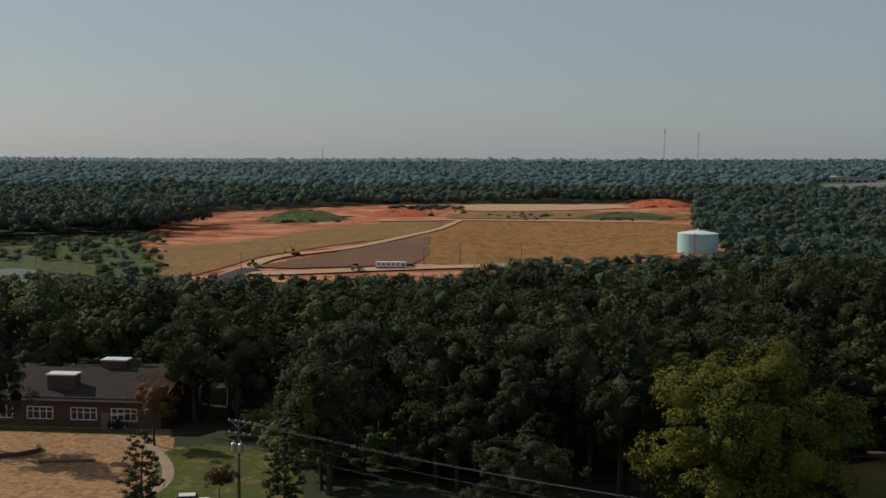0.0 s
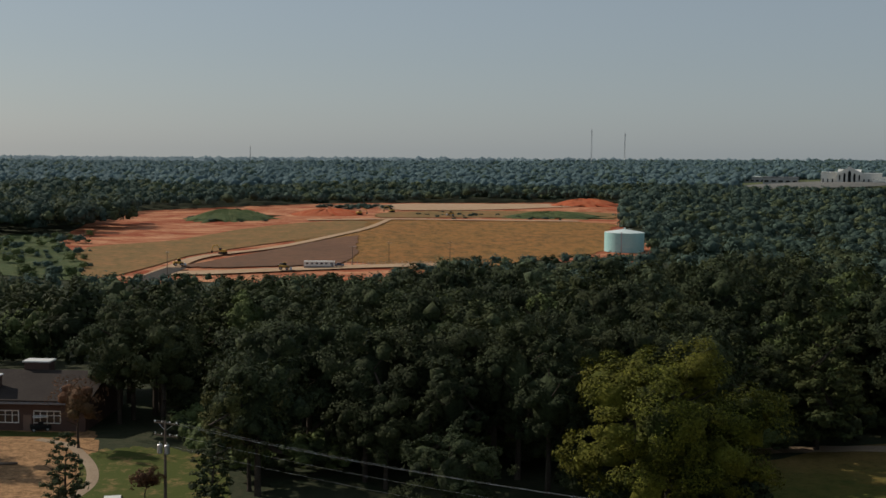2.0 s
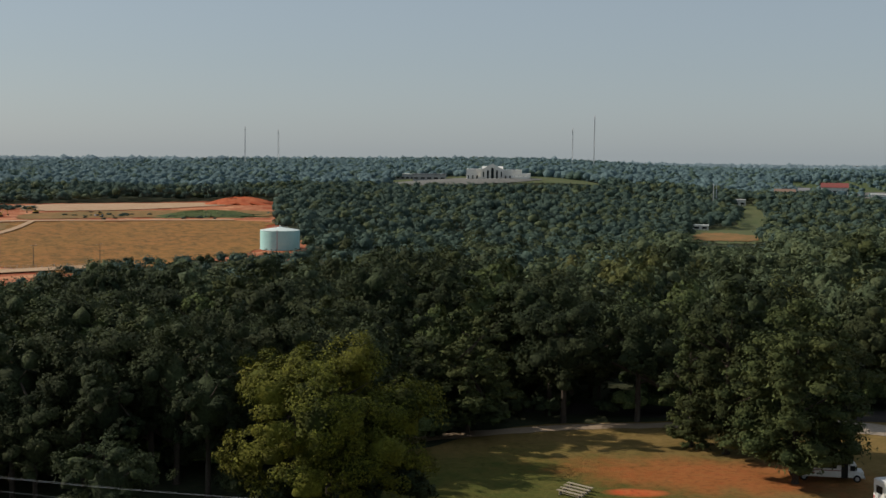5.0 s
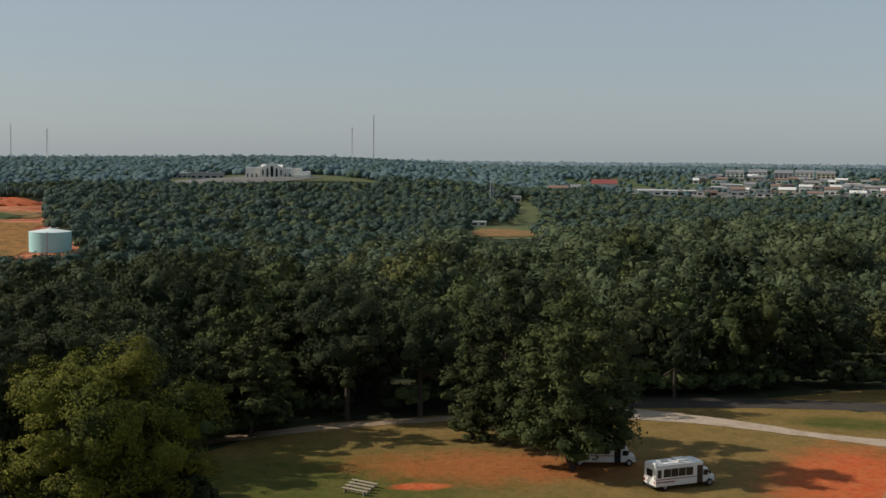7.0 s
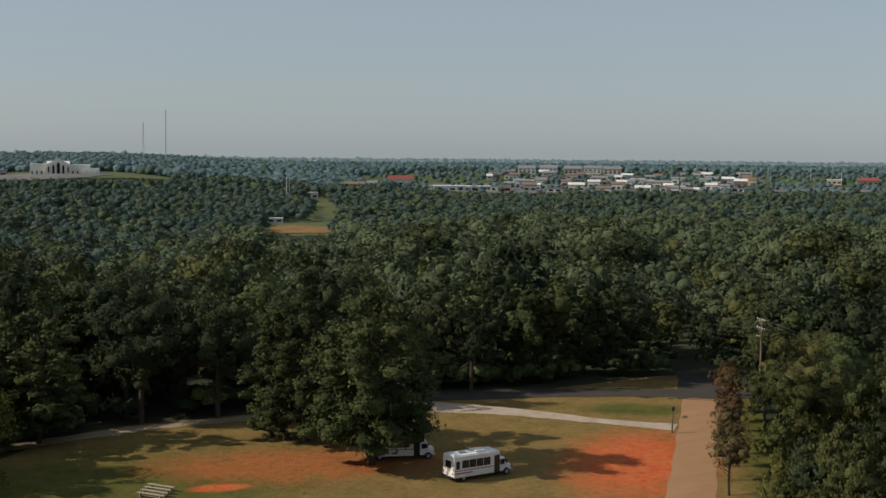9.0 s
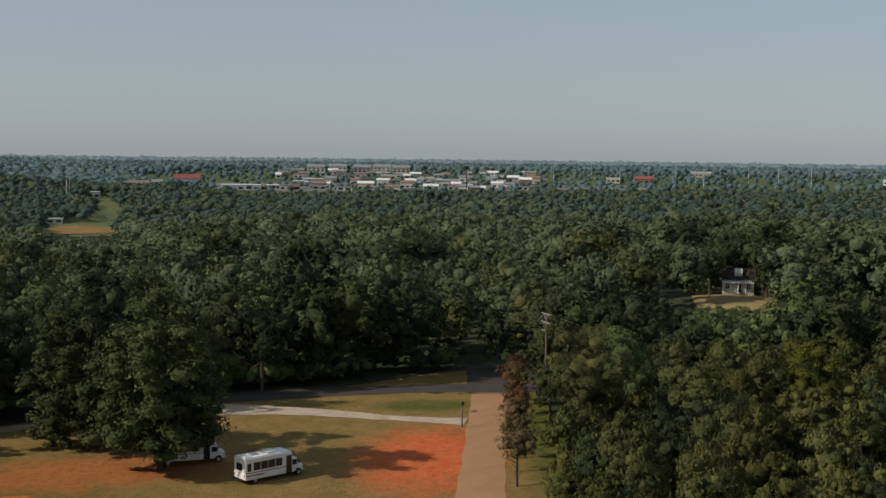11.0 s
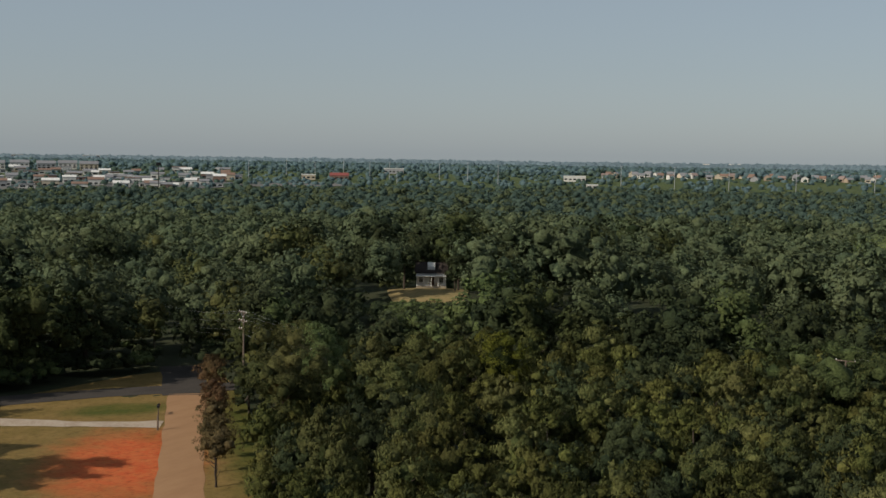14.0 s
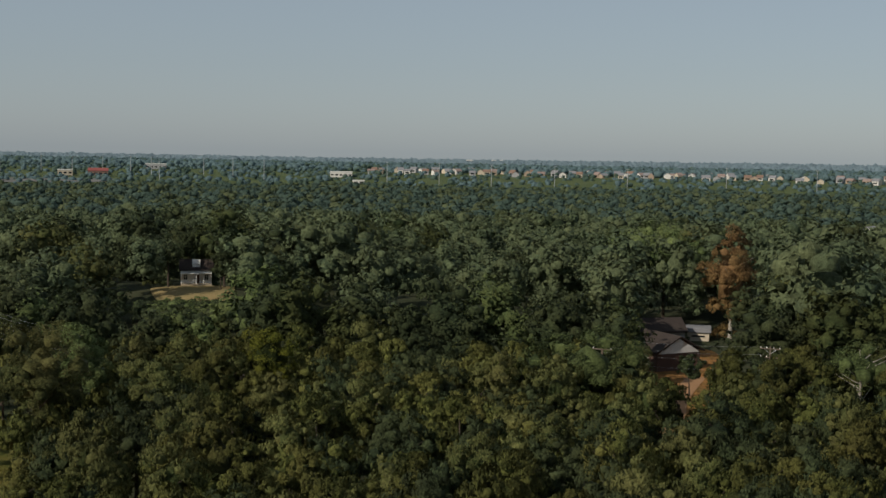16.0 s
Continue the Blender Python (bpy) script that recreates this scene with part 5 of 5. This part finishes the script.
def parked_car(x, y, z, turn, paint, label, name="car"):
    ob = root(name, x, y, z, turn, label, "car", "parked cars")
    part("body", box(B(), -2.2, -0.9, 0.3, 2.2, 0.9, 0.95, 0.14), paint, ob)
    part("cabin", box(B(), -1.3, -0.8, 0.9, 1.1, 0.8, 1.5, 0.12, 0.82), GLASS, ob, "dark glazed cabin")
    part("roof", box(B(), -0.95, -0.62, 1.48, 0.75, 0.62, 1.55, 0.03), paint, ob)
    for xx in (-1.4, 1.4):
        for s in (-1, 1):
            wheel(ob, xx, s * 0.78, 0.33, 0.22)


PAINTS = [WHITE, surface("silver_car_paint", (0.42, 0.43, 0.44), 0.3, 0.5, metal=0.5), surface("dark_blue_car_paint", (0.03, 0.045, 0.09), 0.3, 0.5), surface("black_car_paint", (0.02, 0.02, 0.02), 0.3, 0.5), surface("red_car_paint", (0.28, 0.03, 0.03), 0.3, 0.5)]
rng = random.Random(5)
for i in range(16):
    k = rng.randrange(5)
    x, y, z = spot(-16.9 - 0.42 * (i % 8) - rng.uniform(0, 0.1), 538 + 20 * (i // 8) + rng.uniform(-2, 2), 0.8)
    parked_car(x, y, z, rng.uniform(-6, 6) + 80, PAINTS[k], ("white", "silver", "dark blue", "black", "red")[k] + " car parked on pale paving")
x, y, z = spot(-11.7, 128.3)
parked_car(x, y, 0.02, 10, WHITE, "white car parked beside the footpath")


# ---- building site ----
def water_tank():
    x, y, z = spot(11.58, 652)
    z = 37 - 652 * math.tan(radians(4.42))
    ob = root("water_tank", x, y, z, 0, "large round pale aqua steel water tank", "water tank")
    r, h = 10.3, 9.6
    part("shell", tube(B(), [(0, 0, -3.0), (0, 0, h)], r, 48), TANK_PAINT, ob)
    part("roof", tube(B(), [(0, 0, h), (0, 0, h + 0.12), (0, 0, h + 1.0), (0, 0, h + 1.7)], [r + 0.12, r, r * 0.5, 0.3], 48), TANK_TOP, ob, "shallow pale cone roof")
    part("vent", tube(B(), [(0, 0, h + 1.6), (0, 0, h + 2.2), (0, 0, h + 2.25), (0, 0, h + 2.5)], [0.4, 0.4, 0.7, 0.1], 12), TANK_TOP, ob)
    for k in range(1, 4):
        part("seam", tube(B(), [(0, 0, h * k / 4 - 0.05), (0, 0, h * k / 4 + 0.05)], r + 0.03, 48), TANK_PAINT, ob)
    a = radians(250)
    part("ladder", box(B(), -0.25 + r * math.cos(a), r * math.sin(a) - 0.25, 0, 0.25 + r * math.cos(a), r * math.sin(a) + 0.1, h + 0.6, 0.02), STEEL, ob)
    part("stair_rail", tube(B(), [(r * 0.4 * math.cos(t), r * 0.4 * math.sin(t), h + 1.9) for t in np.linspace(0, 6.28, 25)], 0.05, 4, False), STEEL, ob)


water_tank()


def site_trailer():
    x, y, z = spot(-2.42, 575, 1.0)
    ob = root("site_trailer", x, y, z, 0, "long white site trailer beside a service road", "trailer")
    part("body", box(B(), -7.0, -1.6, 0.7, 7.0, 1.6, 3.6, 0.06), WHITE, ob)
    part("roof", box(B(), -7.15, -1.75, 3.6, 7.15, 1.75, 3.78, 0.04), ROOFS[0], ob)
    for k in range(6):
        part("window", box(B(), -6.0 + k * 2.2, -1.64, 1.9, -5.0 + k * 2.2, -1.58, 2.9, 0.01), GLASS, ob)
    part("door", box(B(), 5.6, -1.65, 0.8, 6.5, -1.58, 2.9, 0.01), ROOFS[1], ob)
    part("skirt", box(B(), -6.9, -1.5, -0.3, 6.9, 1.5, 0.7), ROOFS[1], ob)
    ob.scale = (1, 1, 0.74)


site_trailer()


def digger(az, d, turn, up, label):
    x, y, z = spot(az, d, up)
    ob = root("excavator", x, y, z, turn, label, "excavator", "site machines")
    for s in (-1, 1):
        part("track", box(B(), -2.0, s * 1.2 - 0.35, 0, 2.0, s * 1.2 + 0.35, 0.9, 0.25), RUBBER, ob)
    part("house", box(B(), -1.9, -1.3, 1.0, 1.4, 1.3, 2.3, 0.15), YELLOW, ob)
    part("cab", box(B(), 0.2, 0.3, 1.8, 1.5, 1.3, 3.1, 0.1), GLASS, ob, "dark glazed cab")
    part("boom", tube(B(), [(1.2, -0.3, 1.9), (3.4, -0.3, 4.6), (5.6, -0.3, 4.0)], [0.35, 0.32, 0.22], 6), YELLOW, ob)
    part("stick", tube(B(), [(5.6, -0.3, 4.1), (6.3, -0.3, 1.4)], [0.22, 0.18], 6), YELLOW, ob)
    part("bucket", box(B(), 5.7, -0.85, 0.5, 6.8, 0.25, 1.5, 0.15, 0.7), RUBBER, ob)


def loader(az, d, turn, up, label):
    x, y, z = spot(az, d, up)
    ob = root("loader", x, y, z, turn, label, "loader", "site machines")
    part("body", box(B(), -2.6, -0.9, 0.9, 0.9, 0.9, 2.1, 0.15), YELLOW, ob)
    part("cab", box(B(), -0.7, -0.7, 2.1, 0.8, 0.7, 3.3, 0.1, 0.9), GLASS, ob, "dark glazed cab")
    part("roof", box(B(), -0.8, -0.75, 3.3, 0.9, 0.75, 3.42, 0.04), YELLOW, ob)
    part("arm", tube(B(), [(0.8, 0, 1.8), (2.4, 0, 1.0)], [0.25, 0.2], 6), YELLOW, ob)
    part("bucket", box(B(), 2.2, -1.3, 0.15, 3.3, 1.3, 1.2, 0.1, 0.75), STEEL, ob)
    for xx in (-1.8, 1.1):
        for s in (-1, 1):
            wheel(ob, xx, s * 1.0, 0.75, 0.55)


loader(-8.75, 592, 20, 1.1, "yellow wheel loader on a pale track")
digger(-6.8, 640, 160, 1.0, "yellow excavator working on a graded slope")
digger(-0.6, 905, 30, 0.6, "yellow excavator far off on red clay")
digger(0.9, 930, 200, 0.6, "yellow excavator among graded earth")
loader(3.6, 900, 180, 0.6, "yellow wheel loader on graded earth")
loader(-4.0, 566, 0, 1.1, "yellow wheel loader beside a site trailer")
x, y, z = spot(-4.1, 580, 1.0)
parked_car(x, y, z, 0, PAINTS[3], "black pickup parked beside a site trailer", "pickup")
x, y, z = spot(-1.5, 577, 1.0)
parked_car(x, y, z, 0, PAINTS[2], "dark blue pickup parked at a site trailer", "pickup")


def site_fence():
    ob = root("site_fence", *spot(0.3, 584), 0, "wire fence with thin steel posts on the site", "fence")
    ox, oy, oz = ob.location
    prev = None
    for k in range(22):
        x, y, z = spot(-1.2 + k * 0.26, 584, 0.3)
        part("post", tube(B(), [(x - ox, y - oy, z - oz - 0.3), (x - ox, y - oy, z - oz + 2.2)], 0.06, 5), STEEL, ob)
        if prev:
            for h in (0.8, 1.5, 2.1):
                part("rail", tube(B(), [(prev[0] - ox, prev[1] - oy, prev[2] - oz + h), (x - ox, y - oy, z - oz + h)], 0.03, 4), STEEL, ob)
        prev = (x, y, z)


site_fence()
for az, d, h in ((-9.27, 560, 11), (-0.9, 590, 9), (0.78, 600, 10), (3.6, 612, 9), (-18.2, 615, 14), (-17.6, 640, 12)):
    x, y, z = spot(az, d)
    utility_pole(x, y, z, h, az * 7, "thin wooden utility pole on open ground", 1, 0)


# ---- masts ----
def mast(az, d, top_el, width, label):
    x, y, z = spot(az, d)
    h = 37 + d * math.tan(radians(top_el)) - z
    ob = root("radio_mast", x, y, z, 0, label, "radio mast", "radio masts")
    for k in range(3):
        a = k * 2.094
        part("leg", tube(B(), [(width * math.cos(a), width * math.sin(a), 0), (width * 0.55 * math.cos(a), width * 0.55 * math.sin(a), h)], 0.20, 5), STEEL, ob)
    n = int(h / 6)
    b = B()
    for i in range(n):
        for k in range(3):
            a, c = k * 2.094, (k + 1) * 2.094
            w0, w1 = width * (1 - 0.45 * i / n), width * (1 - 0.45 * (i + 1) / n)
            tube(b, [(w0 * math.cos(a), w0 * math.sin(a), i * h / n), (w1 * math.cos(c), w1 * math.sin(c), (i + 1) * h / n)], 0.11, 3, False)
    part("lattice", b, STEEL, ob)
    part("beacon", tube(B(), [(0, 0, h), (0, 0, h + 1.8)], 0.15, 6), RED_METAL, ob)
    if width > 1.0:
        part("antenna_ring", tube(B(), [(1.6 * math.cos(t), 1.6 * math.sin(t), h * 0.93) for t in np.linspace(0, 6.28, 9)], 0.4, 5, False), STEEL, ob)


mast(-5.57, 2300, 0.11, 0.8, "thin grey radio mast on the ridge")
mast(10.0, 2200, 1.09, 1.2, "grey lattice radio mast with antennas on top")
mast(11.5, 2200, 0.95, 1.5, "grey lattice radio mast on the ridge")
mast(24.94, 2250, 1.18, 1.2, "grey lattice radio mast behind a church")
mast(25.92, 2000, 1.74, 0.9, "tall slender grey radio mast behind a church")


# ---- church ----
def church():
    x, y, z = spot(21.3, 1440)
    z = 37 - 1440 * math.tan(radians(1.17))
    ob = root("church", x, y, z, -21.5, "pale limestone church with tall arched windows", "church")
    part("nave", gable_wall(B(), -12, 12, 0, 45, 11.5, 11.6), STONE, ob)
    b = B()
    v = [b.verts.new((px, py, pz)) for py in (-2.0, 1.5) for px, pz in ((-13, -2), (13, -2), (13, 11.5), (5.5, 15.5), (0, 18.6), (-5.5, 15.5), (-13, 11.5))]
    b.faces.new(v[:7])
    b.faces.new(v[7:][::-1])
    for k in range(7):
        b.faces.new((v[k], v[7 + k], v[7 + (k + 1) % 7], v[(k + 1) % 7]))
    part("gable_front", b, STONE, ob, "stepped pale stone gable front")
    part("nave_roof", gable(B(), -12, 12, -1, 45, 11.5, 15.0, 0.3), ROOFS[0], ob)

    def arch(cx, w, h0, h1, yy):
        q = B()
        prof = [(cx - w / 2, h0), (cx + w / 2, h0), (cx + w / 2, h1)] + [(cx + w / 2 * math.cos(t), h1 + w * 0.9 * math.sin(t)) for t in np.linspace(0.3, math.pi - 0.3, 7)] + [(cx - w / 2, h1)]
        lo = [q.verts.new((px, yy - 0.15, pz)) for px, pz in prof]
        hi = [q.verts.new((px, yy + 0.25, pz)) for px, pz in prof]
        q.faces.new(lo)
        q.faces.new(hi[::-1])
        for k in range(len(lo)):
            q.faces.new((lo[k], hi[k], hi[(k + 1) % len(lo)], lo[(k + 1) % len(lo)]))
        part("arched_window", q, GLASS, ob, "tall dark pointed window")

    arch(0, 3.2, 0.5, 11.0, -2.1)
    for s in (-1, 1):
        arch(s * 5.2, 2.2, 0.5, 9.0, -2.1)
        arch(s * 10.3, 1.5, 3.0, 8.0, -2.1)
        for xx in (2.6, 7.6, 12.6):
            part("buttress", box(B(), s * xx - 0.7, -3.2, -2, s * xx + 0.7, -1.9, 15.5 - xx * 0.35, 0.1, 0.8), STONE, ob)
    for x0, x1, h in ((-30, -13, 11.5), (13, 34, 10.8), (34, 44, 7.0)):
        w = part("wing", box(B(), x0, 3, -2, x1, 30, h, 0.1), STONE, ob)
        part("parapet", box(B(), x0 - 0.3, 2.7, h, x1 + 0.3, 30.3, h + 0.5, 0.05), ROOFS[0], ob)
        for k in range(int((x1 - x0) / 5)):
            part("window", box(B(), x0 + 1.6 + k * 5, 2.9, 0.8, x0 + 3.0 + k * 5, 3.1, 4.6), GLASS, w)
    part("porch", box(B(), 24, -6, -2, 42, 3, 4.2, 0.1), STONE, ob)


church()


# ---- town ----
def block(az, d, w, dep, h, wall, rf, label, pitched=0.0, name="building", cat="building", up=0.5, group="town buildings", turn=0.0):
    x, y, z = spot(az, d, up)
    ob = root(name, x, y, z, -az + turn, label, cat, group)
    if pitched:
        part("wall", gable_wall(B(), -w / 2, w / 2, 0, dep, h, h + pitched - 0.1), wall, ob)
        part("roof", gable(B(), -w / 2, w / 2, 0, dep, h, h + pitched, 0.5, 0.3), rf, ob)
    else:
        part("wall", box(B(), -w / 2, 0, -1.5, w / 2, dep, h), wall, ob)
        part("roof", box(B(), -w / 2 - 0.4, -0.4, h, w / 2 + 0.4, dep + 0.4, h + 0.9, 0.08), rf, ob)
    n = max(1, min(5, int(w / 6)))
    for k in range(n):
        c = -w / 2 + w * (k + 0.5) / n
        part("window", box(B(), c - w / n * 0.3, -0.12, 0.9, c + w / n * 0.3, 0.1, min(h - 0.6, 2.9)), GLASS, ob)
        if h > 7:
            part("window", box(B(), c - w / n * 0.25, -0.12, h * 0.55, c + w / n * 0.25, 0.1, h * 0.55 + 1.6), GLASS, ob)
    return ob


NAMES_W = ("white", "cream", "brown brick", "grey", "tan")
NAMES_R = ("white", "grey", "brown", "red", "pinkish")
block(36.5, 1490, 30, 20, 6.5, WALLS[0], ROOFS[3], "white-walled building with a red hipped roof", 5.0, up=4)
block(38.9, 1470, 46, 24, 5.0, WALLS[0], ROOFS[0], "long white flat-roofed warehouse")
block(40.6, 1500, 30, 20, 4.0, WALLS[3], ROOFS[0], "low grey flat-roofed town building")
block(57.3, 1620, 24, 16, 5.0, WALLS[2], ROOFS[3], "brick building with a red roof", 3.5, up=3)
block(55.9, 1640, 18, 14, 5.0, WALLS[1], ROOFS[0], "low cream-walled flat-roofed shop", up=3)
block(59.8, 1900, 30, 18, 6.0, WALLS[3], ROOFS[0], "low grey hall with a white parapet", up=2)
block(68.1, 1700, 30, 26, 5.5, WALLS[0], ROOFS[0], "white industrial hall with a white roof", up=2)
block(68.9, 1500, 14, 10, 4.0, WALLS[0], ROOFS[0], "small white flat-roofed shed")
block(32.15, 1290, 26, 9, 5.0, WALLS[0], ROOFS[0], "long white shed with a red end", up=1)
block(31.2, 1300, 9, 9, 5.5, WALLS[2], ROOFS[3], "small brick shed with a red roof", 1.5, up=1)
block(30.6, 985, 18, 6, 3.0, WALLS[0], ROOFS[0], "low white-roofed open shelter at a glade")
block(34.4, 1400, 22, 14, 5.0, WALLS[2], ROOFS[2], "brown brick building among trees", 3.0, up=3)
block(35.2, 1420, 12, 10, 6.0, WALLS[0], ROOFS[1], "white gabled house among green trees", 3.0, up=3)
block(18.4, 1500, 40, 18, 6, WALLS[3], ROOFS[1], "long grey flat building beside the church")
block(17.4, 1560, 30, 18, 6, WALLS[3], ROOFS[0], "long grey building with a white roof")
rng = random.Random(12)
for i, (a, wl_, rf_) in enumerate(((42.3, 0, 1), (43.3, 0, 1), (44.4, 3, 1), (45.3, 0, 1), (46.2, 1, 1))):
    block(a, 1880 + 20 * (i % 2), 26, 16, 7.5, WALLS[wl_], ROOFS[rf_], "three-storey %s apartment block with a %s roof" % (NAMES_W[wl_], NAMES_R[rf_]), 4.0, "apartment_building", "apartments", 3)
for i in range(90):
    a, d = 40.6 + i * 0.135 + rng.uniform(-0.1, 0.1), rng.uniform(1440, 1900)
    wk, rk = rng.choice((0, 0, 0, 0, 0, 0, 1, 1, 3, 2)), rng.choice((0, 0, 0, 1, 1, 1, 2, 2))
    p = rng.choice((0, 0, 2.2, 2.8))
    block(a, d, rng.uniform(8, 22), rng.uniform(8, 16), rng.uniform(3.5, 7.0), WALLS[wk], ROOFS[rk], "%s-walled shop building with a %s roof" % (NAMES_W[wk], NAMES_R[rk]), p, up=1.0)
for i in range(96):
    a, d = 69.6 + (i % 48) * 0.56 + rng.uniform(-0.16, 0.16), 1860 + 110 * (i // 48) + rng.uniform(-40, 60)
    wk, rk = rng.choice((0, 0, 1, 3, 4)), rng.choice((4, 2, 1, 1, 1))
    block(a, d, rng.uniform(8, 13), rng.uniform(8, 11), rng.uniform(3.0, 5.0), WALLS[wk], ROOFS[rk], "%s suburban house with a %s gable roof" % (NAMES_W[wk], NAMES_R[rk]), rng.uniform(2.6, 4.2), "house", "house", 1.5, "suburban houses", rng.choice((0, 0, 35, -30, 90)))
for az, d, w in ((43.2, 3500, 30), (46.3, 3600, 46), (37.4, 3500, 20), (75.2, 3800, 40), (74.0, 3700, 22)):
    block(az, d, w, 30, 5, WALLS[0], ROOFS[0], "far white hall on the plain", up=10, group="far halls")


def tall_lamp(az, d, h, label="tall steel highway lamp mast"):
    x, y, z = spot(az, d)
    ob = root("street_lamp", x, y, z, -az, label, "street lamp", "highway lamps")
    part("pole", tube(B(), [(0, 0, 0), (0, 0, h)], [0.42, 0.26], 8), STEEL, ob)
    part("arm", box(B(), -1.4, -0.15, h, 1.4, 0.15, h + 0.3, 0.03), STEEL, ob)
    for s in (-1.2, 1.2):
        part("lamp_head", box(B(), s - 0.5, -0.4, h - 0.25, s + 0.5, 0.4, h, 0.05), STEEL, ob)


for az, d, h in ((53.2, 1700, 24), (54.9, 1720, 26), (56.2, 1650, 24), (57.5, 1700, 26), (58.7, 1720, 24), (59.6, 1620, 26), (61.9, 1700, 22), (63.2, 1620, 26), (64.6, 1480, 27), (70.2, 1480, 28), (72.6, 1480, 28), (75.0, 1480, 27), (77.9, 1500, 26), (81.2, 1500, 24), (85.6, 1480, 28), (89.5, 1480, 27), (59.95, 1480, 25)):
    tall_lamp(az, d, h)
for k in range(2):
    x, y, z = spot(31.3 + 0.13 * k, 1240)
    tagged(part("flagpole", tube(B(), [(x, y, z), (x, y, z + 24.5)], [0.55, 0.4], 8), STEEL), "tall pale steel pole beside a shed", "pole", "pale poles")


def sign_mast():
    x, y, z = spot(49.2, 1440)
    ob = root("sign_mast", x, y, z, -49, "tall pole sign with a dark square panel", "sign")
    h = 37 - 1440 * math.tan(radians(0.62)) - z
    part("pole", tube(B(), [(0, 0, 0), (0, 0, h)], 0.45, 8), RUBBER, ob)
    part("panel", box(B(), -2.6, -0.4, h - 2.6, 2.6, 0.4, h + 0.8, 0.08), RUBBER, ob)


sign_mast()


# ---- houses near the woods ----
def white_house():
    x, y = at(61.6, 288)
    ob = root("house", x, y, float(land(x, y)) + 0.2, -61, "white house with a columned porch and dark roof", "house")
    part("wall", gable_wall(B(), -3.5, 3.5, 2.0, 8.5, 3.1, 5.2), WHITE, ob)
    part("roof", gable(B(), -3.5, 3.5, 2.0, 8.5, 3.1, 5.3, 0.4, 0.2), SHINGLE, ob)
    part("porch_roof", box(B(), -3.6, -0.3, 2.55, 3.6, 2.2, 2.75, 0.03), WHITE, ob)
    part("porch_floor", box(B(), -3.5, -0.1, -1.2, 3.5, 2.0, 0.3), PLANK, ob)
    for k in range(5):
        xx = -3.3 + k * 1.65
        part("column", tube(B(), [(xx, 0.1, 0.3), (xx, 0.1, 2.56)], 0.11, 8), WHITE, ob)
        if k < 4 and k != 2:
            r = part("rail", box(B(), xx + 0.1, 0.05, 1.05, xx + 1.55, 0.13, 1.13), WHITE, ob)
            for q in range(5):
                part("baluster", box(B(), xx + 0.3 + q * 0.26, 0.07, 0.3, xx + 0.35 + q * 0.26, 0.11, 1.05), WHITE, r)
    part("gable_dormer", gable_wall(B(), -0.9, 0.9, 2.6, 4.6, 4.6, 5.6), WHITE, ob, "white dormer in the dark roof")
    for xx in (-2.4, 2.3):
        window(ob, xx, 2.0, 0.9, 1.0, 1.4, 2)
    part("door", box(B(), -0.3, 1.92, 0.3, 0.7, 2.05, 2.3, 0.01), BRICK, ob)
    part("steps", box(B(), -0.3, -1.0, -0.6, 1.3, -0.1, 0.0, 0.03), PLANK, ob)


white_house()


def dark_house():
    x, y = at(81.7, 224)
    ob = root("house", x, y, float(land(x, y)), -135, "dark-roofed house with a white gable end", "house")
    part("wall", gable_wall(B(), -7, 7, 0, 9.5, 3.4, 6.0), BRICK, ob)
    part("roof", gable(B(), -7, 7, 0, 9.5, 3.4, 6.1, 0.6, 0.25), SHINGLE, ob)
    b = B()
    f0 = [b.verts.new((7.06, yy, zz)) for yy, zz in ((0.2, 3.3), (9.3, 3.3), (4.75, 5.8))]
    f1 = [b.verts.new((7.16, yy, zz)) for yy, zz in ((0.2, 3.3), (9.3, 3.3), (4.75, 5.8))]
    b.faces.new(f1)
    b.faces.new(f0[::-1])
    for k in range(3):
        b.faces.new((f0[k], f0[(k + 1) % 3], f1[(k + 1) % 3], f1[k]))
    part("gable_board", b, WHITE, ob, "white painted gable boards")
    for xx in (-4, 0, 4):
        window(ob, xx, 0, 1.0, 1.3, 1.4, 2)
    block(83.2, 254, 8, 6, 2.6, WALLS[3], SHINGLE, "grey house behind a dark-roofed house", 2.4, "house", "house", 0, "", 25)
    block(84.6, 262, 4.5, 5, 1.8, WALLS[1], ROOFS[1], "low cream shed behind trees", 0.0, "shed", "shed", 0, "", 0)
    x, y, z = spot(85.3, 214, 0.05)
    parked_car(x, y, z, 15, PAINTS[3], "black car parked on a shaded drive")
    strip("house_drive", [(82.6, 150), (83.6, 176), (83.8, 192), (84.6, 215)], 3.2, M_ROAD, 0.12, "worn tan house drive", polar=True, step=3)


dark_house()
block(92.3, 520, 8, 8, 7.0, WALLS[0], ROOFS[1], "white gabled house above the trees", 3.5, "house", "house", 7, "", turn=60)
